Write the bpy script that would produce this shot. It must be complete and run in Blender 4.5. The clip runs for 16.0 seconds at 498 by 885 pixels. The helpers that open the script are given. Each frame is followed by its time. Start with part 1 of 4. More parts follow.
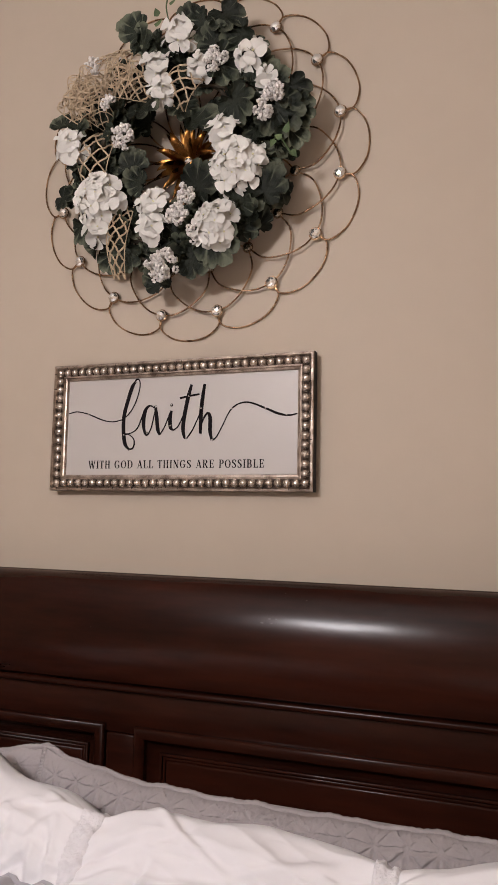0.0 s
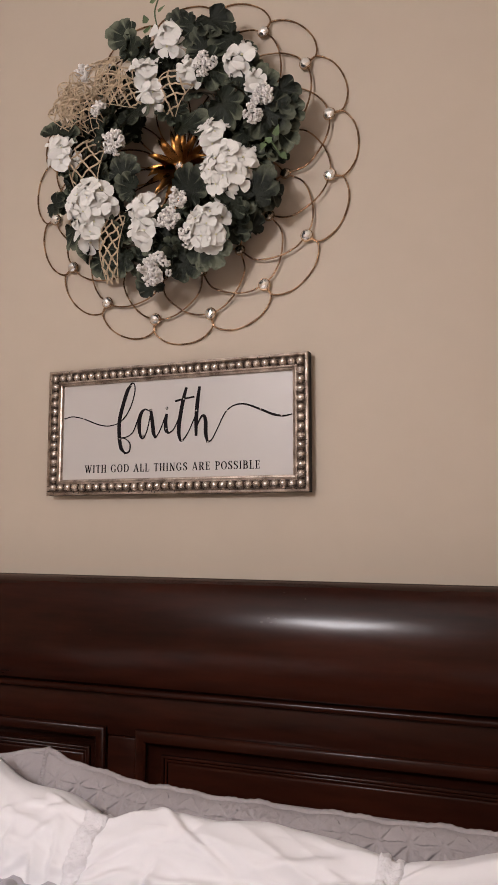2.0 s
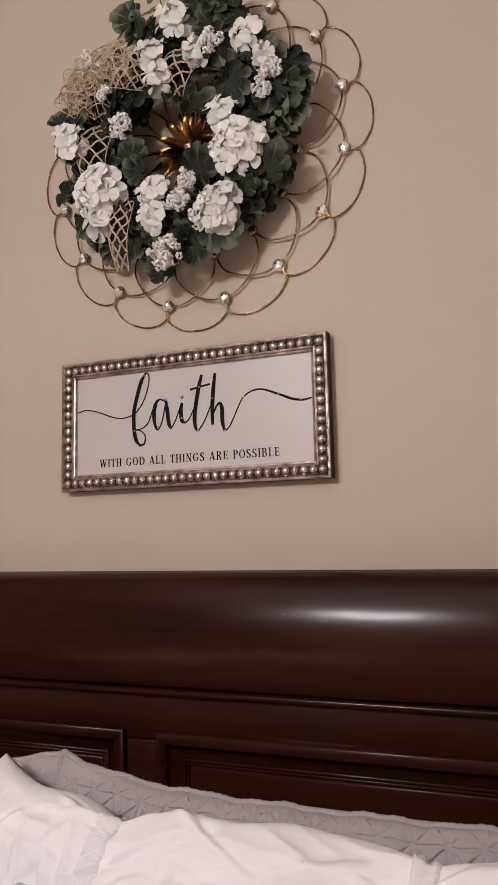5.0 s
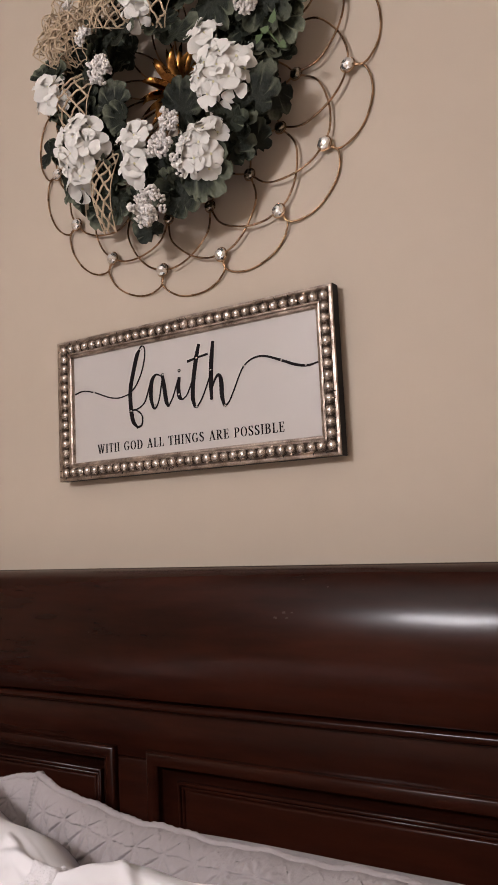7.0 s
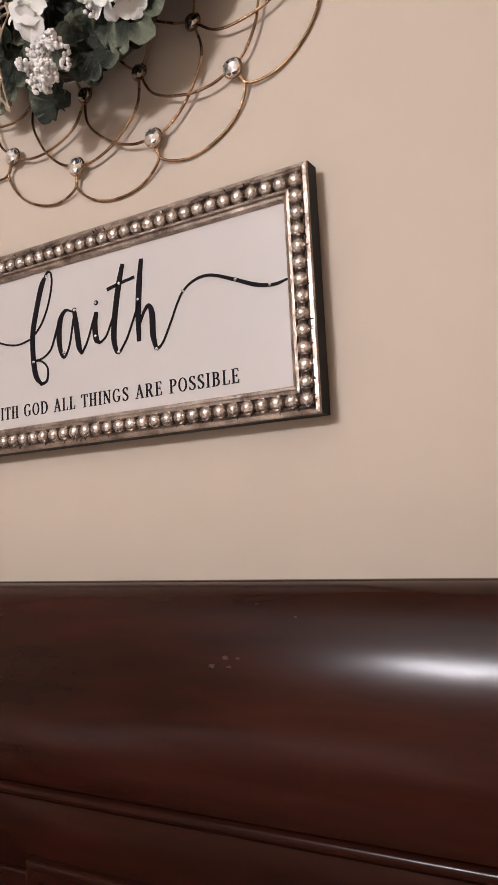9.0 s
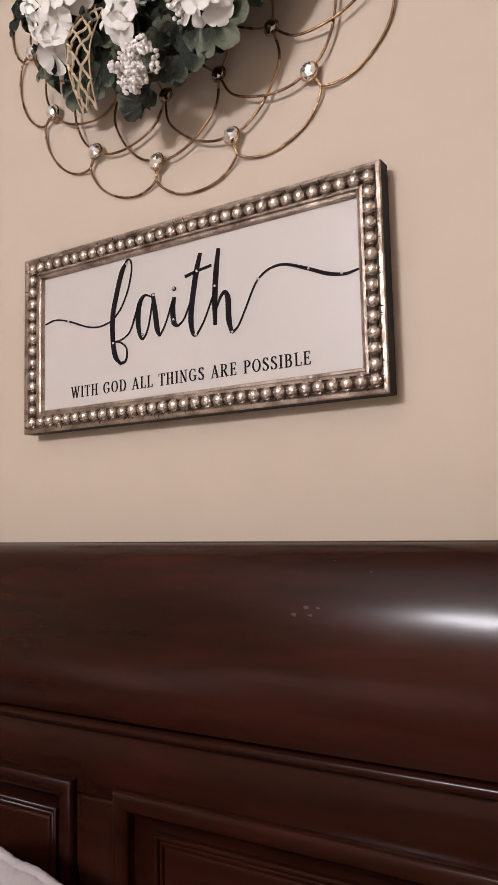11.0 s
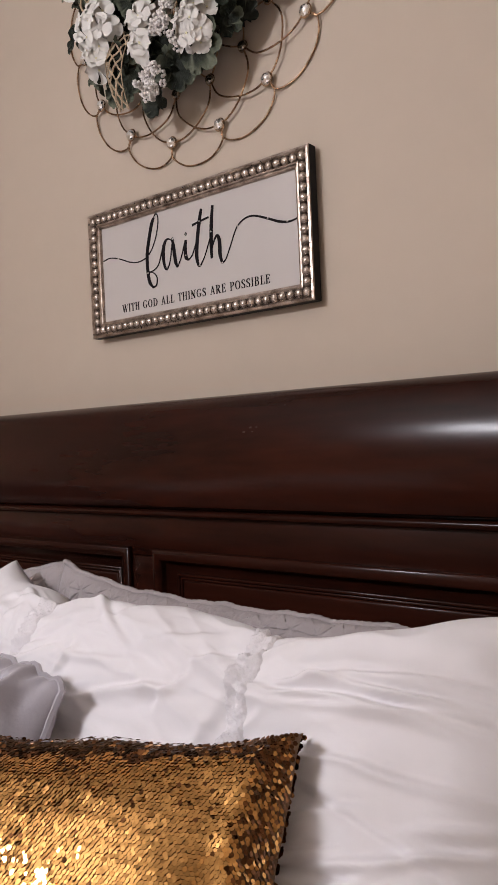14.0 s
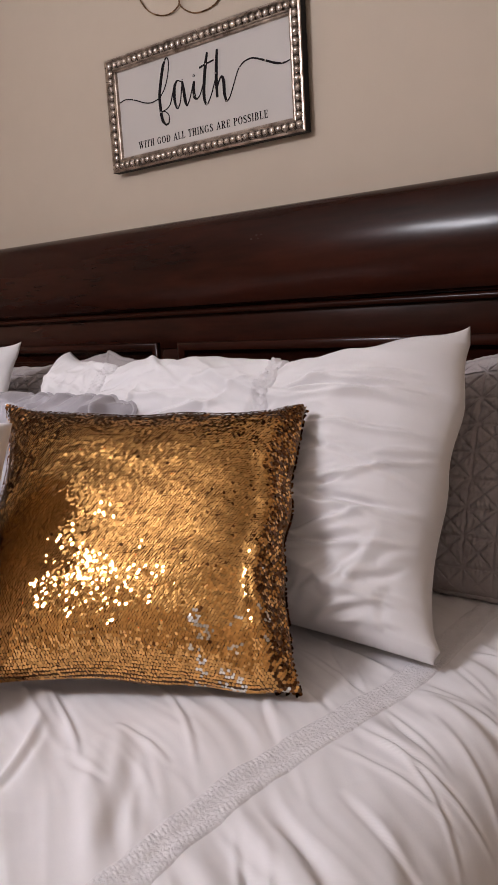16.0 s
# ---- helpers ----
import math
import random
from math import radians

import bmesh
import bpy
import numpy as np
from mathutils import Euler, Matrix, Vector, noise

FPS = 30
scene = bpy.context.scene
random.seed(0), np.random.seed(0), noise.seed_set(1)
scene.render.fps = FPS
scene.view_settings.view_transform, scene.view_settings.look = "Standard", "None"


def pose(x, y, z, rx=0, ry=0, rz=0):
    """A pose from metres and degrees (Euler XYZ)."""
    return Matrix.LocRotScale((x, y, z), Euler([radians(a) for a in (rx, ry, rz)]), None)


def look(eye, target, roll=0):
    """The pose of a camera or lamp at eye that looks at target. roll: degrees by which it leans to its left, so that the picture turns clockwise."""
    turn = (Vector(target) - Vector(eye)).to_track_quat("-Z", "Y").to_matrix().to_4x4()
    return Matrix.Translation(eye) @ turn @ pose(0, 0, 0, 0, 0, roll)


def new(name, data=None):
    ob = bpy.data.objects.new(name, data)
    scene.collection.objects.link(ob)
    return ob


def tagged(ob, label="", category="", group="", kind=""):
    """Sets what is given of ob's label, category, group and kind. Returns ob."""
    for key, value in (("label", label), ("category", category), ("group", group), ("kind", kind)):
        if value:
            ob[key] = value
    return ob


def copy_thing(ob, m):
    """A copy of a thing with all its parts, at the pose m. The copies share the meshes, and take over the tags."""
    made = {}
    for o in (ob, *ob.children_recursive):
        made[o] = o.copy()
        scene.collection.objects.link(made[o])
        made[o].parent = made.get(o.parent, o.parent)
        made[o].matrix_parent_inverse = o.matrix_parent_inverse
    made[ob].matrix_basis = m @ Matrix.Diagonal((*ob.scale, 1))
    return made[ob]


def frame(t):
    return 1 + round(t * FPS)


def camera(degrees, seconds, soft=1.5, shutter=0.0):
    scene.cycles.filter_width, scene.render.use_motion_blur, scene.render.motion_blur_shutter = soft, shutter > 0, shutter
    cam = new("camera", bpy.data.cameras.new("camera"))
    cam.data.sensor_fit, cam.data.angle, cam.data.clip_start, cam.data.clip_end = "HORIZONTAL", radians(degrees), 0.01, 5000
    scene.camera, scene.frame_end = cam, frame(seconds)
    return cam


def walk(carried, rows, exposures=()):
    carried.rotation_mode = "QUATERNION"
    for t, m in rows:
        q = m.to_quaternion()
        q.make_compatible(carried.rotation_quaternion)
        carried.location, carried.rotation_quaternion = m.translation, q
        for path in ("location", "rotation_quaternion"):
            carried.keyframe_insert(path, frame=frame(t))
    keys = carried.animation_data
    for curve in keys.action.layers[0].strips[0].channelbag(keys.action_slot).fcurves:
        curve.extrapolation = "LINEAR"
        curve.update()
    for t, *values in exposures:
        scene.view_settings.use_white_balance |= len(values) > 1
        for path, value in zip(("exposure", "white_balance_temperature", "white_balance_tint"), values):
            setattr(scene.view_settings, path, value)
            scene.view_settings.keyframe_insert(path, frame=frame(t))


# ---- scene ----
cam = camera(36.2, 16.0, 1.1)
EXPOSURES = [(0, 0, 6500, 10), (4.7, 0, 6500, 10), (6.8, 0.04, 6430, 10), (7.5, 0.17, 6350, 10), (8.3, 0.42, 6270, 10), (9.7, 0.47, 6300, 10), (11.8, 0.43, 6350, 10), (12.5, 0.35, 6420, 10),
             (13, 0.26, 6450, 10), (13.5, 0.14, 6400, 10), (14, 0.0, 6200, 10), (14.5, -0.04, 6080, 10), (15.3, -0.08, 6080, 10), (16, -0.15, 6180, 10)]
PATH = [
    (0, (0.784, -1.59, 1.465), (0.069, 0.268, 1.658), 1.1),
    (0.5, (0.771, -1.585, 1.448), (0.064, 0.276, 1.64), 1.1),
    (1, (0.778, -1.589, 1.444), (0.077, 0.272, 1.651), 0.8),
    (1.5, (0.784, -1.598, 1.459), (0.079, 0.263, 1.657), 0.5),
    (2, (0.782, -1.597, 1.451), (0.083, 0.265, 1.663), 0.0),
    (2.5, (0.782, -1.589, 1.451), (0.085, 0.274, 1.665), -0.3),
    (3, (0.769, -1.586, 1.428), (0.077, 0.276, 1.656), -0.4),
    (3.5, (0.812, -1.565, 1.439), (0.151, 0.311, 1.65), -0.6),
    (4, (0.812, -1.579, 1.433), (0.106, 0.279, 1.655), -0.6),
    (4.5, (0.78, -1.55, 1.418), (0.025, 0.288, 1.643), -0.9),
    (4.7, (0.777, -1.533, 1.406), (0.018, 0.302, 1.644), -1.2),
    (6.8, (0.856, -1.289, 1.397), (-0.14, 0.43, 1.63), -2.1),
    (7, (0.863, -1.231, 1.403), (-0.157, 0.476, 1.624), -2.7),
    (7.5, (0.879, -1.169, 1.4), (-0.132, 0.542, 1.622), -3.3),
    (8, (0.82, -0.977, 1.421), (-0.244, 0.704, 1.633), -3.2),
    (8.5, (0.741, -0.858, 1.416), (-0.32, 0.823, 1.638), -2.9),
    (9, (0.696, -0.824, 1.395), (-0.309, 0.892, 1.611), -2.8),
    (9.5, (0.665, -0.856, 1.379), (-0.396, 0.826, 1.594), -2.5),
    (9.7, (0.645, -0.864, 1.366), (-0.429, 0.809, 1.589), -2.1),
    (11.8, (0.753, -0.99, 1.37), (-0.31, 0.694, 1.547), -0.9),
    (12, (0.775, -1.013, 1.377), (-0.301, 0.663, 1.549), -1.1),
    (12.5, (0.818, -1.074, 1.372), (-0.251, 0.609, 1.531), -2.2),
    (13, (0.883, -1.104, 1.334), (-0.166, 0.591, 1.5), -2.5),
    (13.5, (1.009, -1.189, 1.316), (-0.115, 0.457, 1.475), -2.5),
    (14, (1.152, -1.279, 1.255), (-0.1, 0.28, 1.244), -2.5),
    (14.5, (1.245, -1.43, 1.222), (0.025, 0.152, 1.133), -2.6),
    (15, (1.291, -1.606, 1.181), (0.173, 0.043, 1.002), -2.9),
    (15.5, (1.324, -1.668, 1.154), (0.244, -0.004, 0.904), -2.8),
    (16, (1.36, -1.657, 1.114), (0.155, -0.099, 0.765), -3.5),
]
walk(cam, [(t, look(eye, target, roll)) for t, eye, target, roll in PATH], EXPOSURES)

# ---------------- world and lamps ----------------
world = bpy.data.worlds.new("world")
scene.world = world
world.use_nodes = True
world.node_tree.nodes["Background"].inputs["Color"].default_value = (0.9, 0.85, 0.8, 1)
world.node_tree.nodes["Background"].inputs["Strength"].default_value = 0.02
LAMP = Vector((-0.17, -2.47, 2.25))
LAMP_POWER = 101.0
LAMP_COLOUR = (1.0, 0.945, 0.975, 1)


# ---------------- materials ----------------
def make_mat(name, colour, rough=0.6, metal=0.0, vary=0.12, scale=6.0, stretch=(1, 1, 1), bump=0.0, bump_scale=80.0,
             coat=0.0, spec=0.5, second=None, island=0.0, rand=0.0, rough_vary=0.08, sheen=0.0, trans=0.0, fine=0.0):
    """A procedural surface: two scales of colour variation, roughness variation and fine relief."""
    m = bpy.data.materials.new(name)
    m.use_nodes = True
    nt = m.node_tree
    n, l = nt.nodes, nt.links
    b = n["Principled BSDF"]
    b.inputs["Metallic"].default_value = metal
    b.inputs["Coat Weight"].default_value = coat
    b.inputs["Coat Roughness"].default_value = 0.12
    b.inputs["Specular IOR Level"].default_value = spec
    b.inputs["Sheen Weight"].default_value = sheen
    b.inputs["Transmission Weight"].default_value = trans
    tc = n.new("ShaderNodeTexCoord")
    mp = n.new("ShaderNodeMapping")
    mp.inputs["Scale"].default_value = stretch
    l.new(tc.outputs["Object"], mp.inputs["Vector"])
    big = n.new("ShaderNodeTexNoise")
    big.inputs["Scale"].default_value = scale
    big.inputs["Detail"].default_value = 6
    l.new(mp.outputs["Vector"], big.inputs["Vector"])
    small = n.new("ShaderNodeTexNoise")
    small.inputs["Scale"].default_value = scale * 9
    small.inputs["Detail"].default_value = 4
    l.new(mp.outputs["Vector"], small.inputs["Vector"])
    add = n.new("ShaderNodeMath")
    add.operation = "MULTIPLY_ADD"
    l.new(small.outputs["Fac"], add.inputs[0])
    add.inputs[1].default_value = 0.45
    l.new(big.outputs["Fac"], add.inputs[2])
    ramp = n.new("ShaderNodeValToRGB")
    lo = second if second else tuple(c * (1 - vary) for c in colour)
    hi = colour if second else tuple(min(1, c * (1 + vary)) for c in colour)
    ramp.color_ramp.elements[0].position, ramp.color_ramp.elements[1].position = 0.45, 0.95
    ramp.color_ramp.elements[0].color, ramp.color_ramp.elements[1].color = (*lo, 1), (*hi, 1)
    l.new(add.outputs[0], ramp.inputs["Fac"])
    out = ramp.outputs["Color"]
    if island or rand:
        if island:
            src = n.new("ShaderNodeNewGeometry").outputs["Random Per Island"]
        else:
            src = n.new("ShaderNodeObjectInfo").outputs["Random"]
        mr = n.new("ShaderNodeMapRange")
        amt = island or rand
        mr.inputs["To Min"].default_value, mr.inputs["To Max"].default_value = 1 - amt, 1 + amt
        l.new(src, mr.inputs["Value"])
        hsv = n.new("ShaderNodeHueSaturation")
        l.new(mr.outputs["Result"], hsv.inputs["Value"])
        l.new(out, hsv.inputs["Color"])
        out = hsv.outputs["Color"]
    l.new(out, b.inputs["Base Color"])
    rr = n.new("ShaderNodeMapRange")
    rr.inputs["To Min"].default_value, rr.inputs["To Max"].default_value = max(0.02, rough - rough_vary), min(1, rough + rough_vary)
    l.new(big.outputs["Fac"], rr.inputs["Value"])
    l.new(rr.outputs["Result"], b.inputs["Roughness"])
    if bump:
        bn = n.new("ShaderNodeTexNoise")
        bn.inputs["Scale"].default_value = bump_scale
        bn.inputs["Detail"].default_value = 5
        l.new(mp.outputs["Vector"], bn.inputs["Vector"])
        bp = n.new("ShaderNodeBump")
        bp.inputs["Strength"].default_value = bump
        bp.inputs["Distance"].default_value = 0.004
        l.new(bn.outputs["Fac"], bp.inputs["Height"])
        l.new(bp.outputs["Normal"], b.inputs["Normal"])
    return m


M_WALL = make_mat("wall_paint", (0.50, 0.417, 0.330), 0.62, vary=0.035, scale=1.6, bump=0.035, bump_scale=190, spec=0.3)
M_CEIL = make_mat("ceiling_paint", (0.56, 0.53, 0.49), 0.85, vary=0.02, bump=0.2, bump_scale=60)
M_FLOOR = make_mat("carpet", (0.34, 0.29, 0.24), 0.95, vary=0.15, scale=40, bump=0.6, bump_scale=300)
M_WOOD = make_mat("dark_wood", (0.035, 0.0088, 0.0046), 0.23, vary=0.5, second=(0.0088, 0.0030, 0.0021), scale=2.6, stretch=(0.45, 3.2, 3.2), bump=0.008,
                  bump_scale=14, rough_vary=0.04, spec=0.145, coat=0.06)
M_SCUFF = make_mat("scuffed_varnish", (0.040, 0.022, 0.018), 0.5, vary=0.4, scale=200, spec=0.2)
M_WHITE = make_mat("white_cotton", (0.728, 0.706, 0.716), 0.85, vary=0.025, scale=5, bump=0.04, bump_scale=420, sheen=0.15, spec=0.2)
M_SEAM = make_mat("white_smocking", (0.68, 0.655, 0.667), 0.9, vary=0.05, scale=60, bump=0.5, bump_scale=240, spec=0.2)
M_QUILT = make_mat("grey_quilt", (0.35, 0.315, 0.315), 0.85, vary=0.07, scale=9, bump=0.2, bump_scale=260, sheen=0.08, spec=0.2)
M_PLAIN = make_mat("grey_percale", (0.33, 0.305, 0.305), 0.8, vary=0.06, scale=8, bump=0.15, bump_scale=240, sheen=0.2, spec=0.2)
M_GREY = make_mat("grey_satin", (0.36, 0.34, 0.37), 0.45, vary=0.06, scale=7, bump=0.1, bump_scale=200, sheen=0.3)
M_SEQUIN = make_mat("gold_sequins", (0.71, 0.385, 0.125), 0.06, 1.0, vary=0.1, scale=12, island=0.22, rough_vary=0.03)
M_SEQUIN_BACK = make_mat("bronze_sequins", (0.17, 0.074, 0.028), 0.24, 1.0, vary=0.2, scale=20, island=0.5)
M_SEQUIN_SILVER = make_mat("silver_sequins", (0.85, 0.82, 0.76), 0.16, 1.0, vary=0.1, scale=20, island=0.3)
M_BACKING = make_mat("brown_backing", (0.16, 0.080, 0.030), 0.7, vary=0.2, scale=20, bump=0.3, bump_scale=250)
M_SILVER = make_mat("antique_silver", (0.61, 0.51, 0.43), 0.34, 0.95, second=(0.11, 0.075, 0.058), vary=0.3, scale=38, bump=0.35, bump_scale=110, rough_vary=0.1)
M_BEAD = make_mat("silver_bead", (0.76, 0.68, 0.61), 0.27, 0.95, second=(0.33, 0.26, 0.21), vary=0.2, scale=60, bump=0.1, bump_scale=200, rand=0.1)
M_TARNISH = make_mat("tarnished_groove", (0.10, 0.066, 0.048), 0.5, 0.8, second=(0.022, 0.014, 0.010), vary=0.4, scale=70, bump=0.4, bump_scale=160)
M_BLACK = make_mat("black_lacquer", (0.010, 0.008, 0.008), 0.55, vary=0.3, scale=15, spec=0.15)
M_BOARD = make_mat("white_board", (0.495, 0.457, 0.428), 0.38, vary=0.015, scale=3, spec=0.4)
M_INK = make_mat("black_ink", (0.008, 0.006, 0.007), 0.8, vary=0.2, scale=30, spec=0.12)
M_STONE = make_mat("rhinestone", (0.95, 0.95, 0.95), 0.08, 0.9, vary=0.05, scale=50, rough_vary=0.02)
M_WIRE = make_mat("gold_wire", (0.44, 0.27, 0.15), 0.27, 1.0, second=(0.085, 0.044, 0.027), vary=0.3, scale=26, bump=0.25, bump_scale=240)
M_PETALGOLD = make_mat("gold_leaf_petal", (0.44, 0.20, 0.052), 0.28, 1.0, second=(0.05, 0.018, 0.007), vary=0.3, scale=22, bump=0.2, bump_scale=100)
M_JEWEL = make_mat("faceted_jewel", (0.90, 0.87, 0.84), 0.10, 0.92, vary=0.1, scale=60, rough_vary=0.04, island=0.15)
M_SMOKY = make_mat("smoky_jewel", (0.22, 0.19, 0.15), 0.10, 0.9, vary=0.3, scale=60, rough_vary=0.04, island=0.5)
M_LEAF = make_mat("fabric_leaf", (0.040, 0.058, 0.034), 0.62, vary=0.4, second=(0.012, 0.022, 0.013), scale=26, bump=0.8, bump_scale=9, rand=0.35, spec=0.3)
def zone_leaf():
    """Fabric leaf: dark zone round the middle, paler scalloped rim, veins that fan out from the base."""
    nt = M_LEAF.node_tree
    n, l = nt.nodes, nt.links
    tc = n.new("ShaderNodeTexCoord")
    sx = n.new("ShaderNodeSeparateXYZ")
    l.new(tc.outputs["Object"], sx.inputs[0])

    def calc(op, a, b2=None):
        m = n.new("ShaderNodeMath")
        m.operation = op
        for k, v in enumerate((a, b2)):
            if v is None:
                continue
            if isinstance(v, (int, float)):
                m.inputs[k].default_value = v
            else:
                l.new(v, m.inputs[k])
        return m.outputs[0]
    z = calc("ADD", sx.outputs["Z"], 0.45)
    dist = calc("SQRT", calc("ADD", calc("MULTIPLY", sx.outputs["X"], sx.outputs["X"]), calc("MULTIPLY", z, z)))
    fan = calc("ABSOLUTE", calc("SINE", calc("MULTIPLY", calc("ARCTAN2", sx.outputs["X"], z), 4.5)))
    vein = calc("MULTIPLY", calc("POWER", calc("SUBTRACT", 1.0, fan), 5.0), 0.42)
    noise_node = n.new("ShaderNodeTexNoise")
    noise_node.inputs["Scale"].default_value = 3.0
    l.new(tc.outputs["Object"], noise_node.inputs["Vector"])
    f = calc("ADD", calc("ADD", calc("MULTIPLY", dist, 0.62), vein), calc("MULTIPLY", noise_node.outputs["Fac"], 0.35))
    ramp = n.new("ShaderNodeValToRGB")
    e = ramp.color_ramp.elements
    e[0].position, e[0].color = 0.25, (0.019, 0.023, 0.013, 1)
    e[1].position, e[1].color = 1.1, (0.108, 0.118, 0.080, 1)
    mid = ramp.color_ramp.elements.new(0.72)
    mid.color = (0.0085, 0.0125, 0.0068, 1)
    l.new(f, ramp.inputs["Fac"])
    hsv = [q for q in n if q.type == "HUE_SAT"][0]
    l.new(ramp.outputs["Color"], hsv.inputs["Color"])


zone_leaf()
M_IVY = make_mat("ivy_leaf", (0.075, 0.115, 0.045), 0.6, vary=0.3, scale=40, bump=0.3, bump_scale=130, rand=0.3)
M_STEM = make_mat("twig", (0.055, 0.042, 0.026), 0.8, vary=0.3, scale=60, bump=0.5, bump_scale=200)
M_PETAL = make_mat("white_petal", (0.68, 0.66, 0.615), 0.75, vary=0.04, scale=40, bump=0.15, bump_scale=150, rand=0.05, spec=0.25)
M_EYE = make_mat("flower_eye", (0.62, 0.58, 0.36), 0.8, vary=0.1, scale=40)
M_BERRY = make_mat("white_berry", (0.74, 0.70, 0.665), 0.85, vary=0.15, scale=90, bump=0.5, bump_scale=400, island=0.18)
M_NET = make_mat("burlap_net", (0.48, 0.37, 0.25), 0.85, vary=0.25, scale=90, bump=0.5, bump_scale=500)
M_BRASS = make_mat("brushed_nickel", (0.55, 0.5, 0.45), 0.35, 1.0, vary=0.1, scale=10)
M_GLOW = bpy.data.materials.new("lamp_glass")
M_GLOW.use_nodes = True
_b = M_GLOW.node_tree.nodes["Principled BSDF"]
_b.inputs["Base Color"].default_value = (0.9, 0.9, 0.88, 1)
_b.inputs["Emission Color"].default_value = LAMP_COLOUR
_b.inputs["Emission Strength"].default_value = LAMP_POWER


# ---------------- building helpers ----------------
def thing(name, m, label, category, group="", kind=""):
    ob = new(name)
    ob.matrix_basis = m
    ob.empty_display_size = 0.05
    return tagged(ob, label, category, group, kind)


def to_mesh(name, bm, material, smooth=True):
    me = bpy.data.meshes.new(name)
    bm.to_mesh(me)
    bm.free()
    for mat in (material if isinstance(material, (list, tuple)) else [material]):
        me.materials.append(mat)
    if smooth:
        me.polygons.foreach_set("use_smooth", [True] * len(me.polygons))
        me.set_sharp_from_angle(angle=radians(50))
    return me


def put(name, me, parent, m=None, label="", kind=""):
    ob = new(name, me)
    ob.parent = parent
    if m is not None:
        ob.matrix_basis = m
    return tagged(ob, label, "", "", kind)


def part(name, bm, material, parent, label="", m=None, smooth=True, kind=""):
    return put(name, to_mesh(name, bm, material, smooth), parent, m, label, kind)


def box(bm, x0, x1, y0, y1, z0, z1, bevel=0.0, seg=2):
    r = bmesh.ops.create_cube(bm, size=1.0, matrix=Matrix.LocRotScale(((x0 + x1) / 2, (y0 + y1) / 2, (z0 + z1) / 2), None, (x1 - x0, y1 - y0, z1 - z0)))
    if bevel:
        edges = list({e for v in r["verts"] for e in v.link_edges})
        bmesh.ops.bevel(bm, geom=edges, offset=bevel, segments=seg, profile=0.5, affect="EDGES")
    return bm


def box_bm(*a, **k):
    return box(bmesh.new(), *a, **k)


def sweep(bm, profile, path_from, path_to, axis="x", caps=True):
    """Extrudes an open or closed (y, z) profile along x."""
    rows = []
    for x in (path_from, path_to):
        rows.append([bm.verts.new((x, y, z)) for y, z in profile])
    k = len(profile)
    for i in range(k):
        j = (i + 1) % k
        bm.faces.new((rows[0][i], rows[0][j], rows[1][j], rows[1][i]))
    if caps:
        bm.faces.new(rows[0][::-1])
        bm.faces.new(rows[1])
    bmesh.ops.recalc_face_normals(bm, faces=bm.faces)
    return bm


def tube(bm, pts, radius, sides=6, closed=False):
    pts = [Vector(p) for p in pts]
    n = len(pts)
    rings = []
    side = None
    for i, p in enumerate(pts):
        a = pts[(i - 1) % n] if closed or i > 0 else p
        b = pts[(i + 1) % n] if closed or i < n - 1 else p
        d = (b - a).normalized()
        if side is None:
            side = d.orthogonal().normalized()
        side = (side - d * side.dot(d)).normalized()
        up = d.cross(side)
        r = radius[i] if isinstance(radius, (list, tuple)) else radius
        rings.append([bm.verts.new(p + (side * math.cos(2 * math.pi * k / sides) + up * math.sin(2 * math.pi * k / sides)) * r) for k in range(sides)])
    for i in range(n if closed else n - 1):
        ra, rb = rings[i], rings[(i + 1) % n]
        for k in range(sides):
            bm.faces.new((ra[k], ra[(k + 1) % sides], rb[(k + 1) % sides], rb[k]))
    if not closed:
        bm.faces.new(rings[0][::-1])
        bm.faces.new(rings[-1])
    return bm


def spline(pts, steps=8):
    """Catmull-Rom points through pts."""
    pts = [Vector(p) for p in pts]
    ext = [2 * pts[0] - pts[1]] + pts + [2 * pts[-1] - pts[-2]]
    out = []
    for i in range(1, len(ext) - 2):
        p0, p1, p2, p3 = ext[i - 1:i + 3]
        for s in range(steps):
            t = s / steps
            out.append(0.5 * ((2 * p1) + (p2 - p0) * t + (2 * p0 - 5 * p1 + 4 * p2 - p3) * t * t + (3 * p1 - p0 - 3 * p2 + p3) * t ** 3))
    out.append(pts[-1])
    return out


def mesh_from(name, verts, faces, material, smooth=True):
    me = bpy.data.meshes.new(name)
    me.from_pydata([tuple(v) for v in verts], [], faces)
    for mat in (material if isinstance(material, (list, tuple)) else [material]):
        me.materials.append(mat)
    if smooth:
        me.polygons.foreach_set("use_smooth", [True] * len(me.polygons))
    me.update()
    return me


def fbm(x, y, z, octaves=3):
    return noise.fractal(Vector((x, y, z)), 0.9, 2.0, octaves)


# ---------------- the room ----------------
X0, X1, Y0, CEIL = -3.0, 1.9, -4.4, 3.1


def room_box(name, label, category, material, *dims):
    ob = new(name, to_mesh(name, box_bm(*dims), material, False))
    return tagged(ob, label, category, "", "structure")


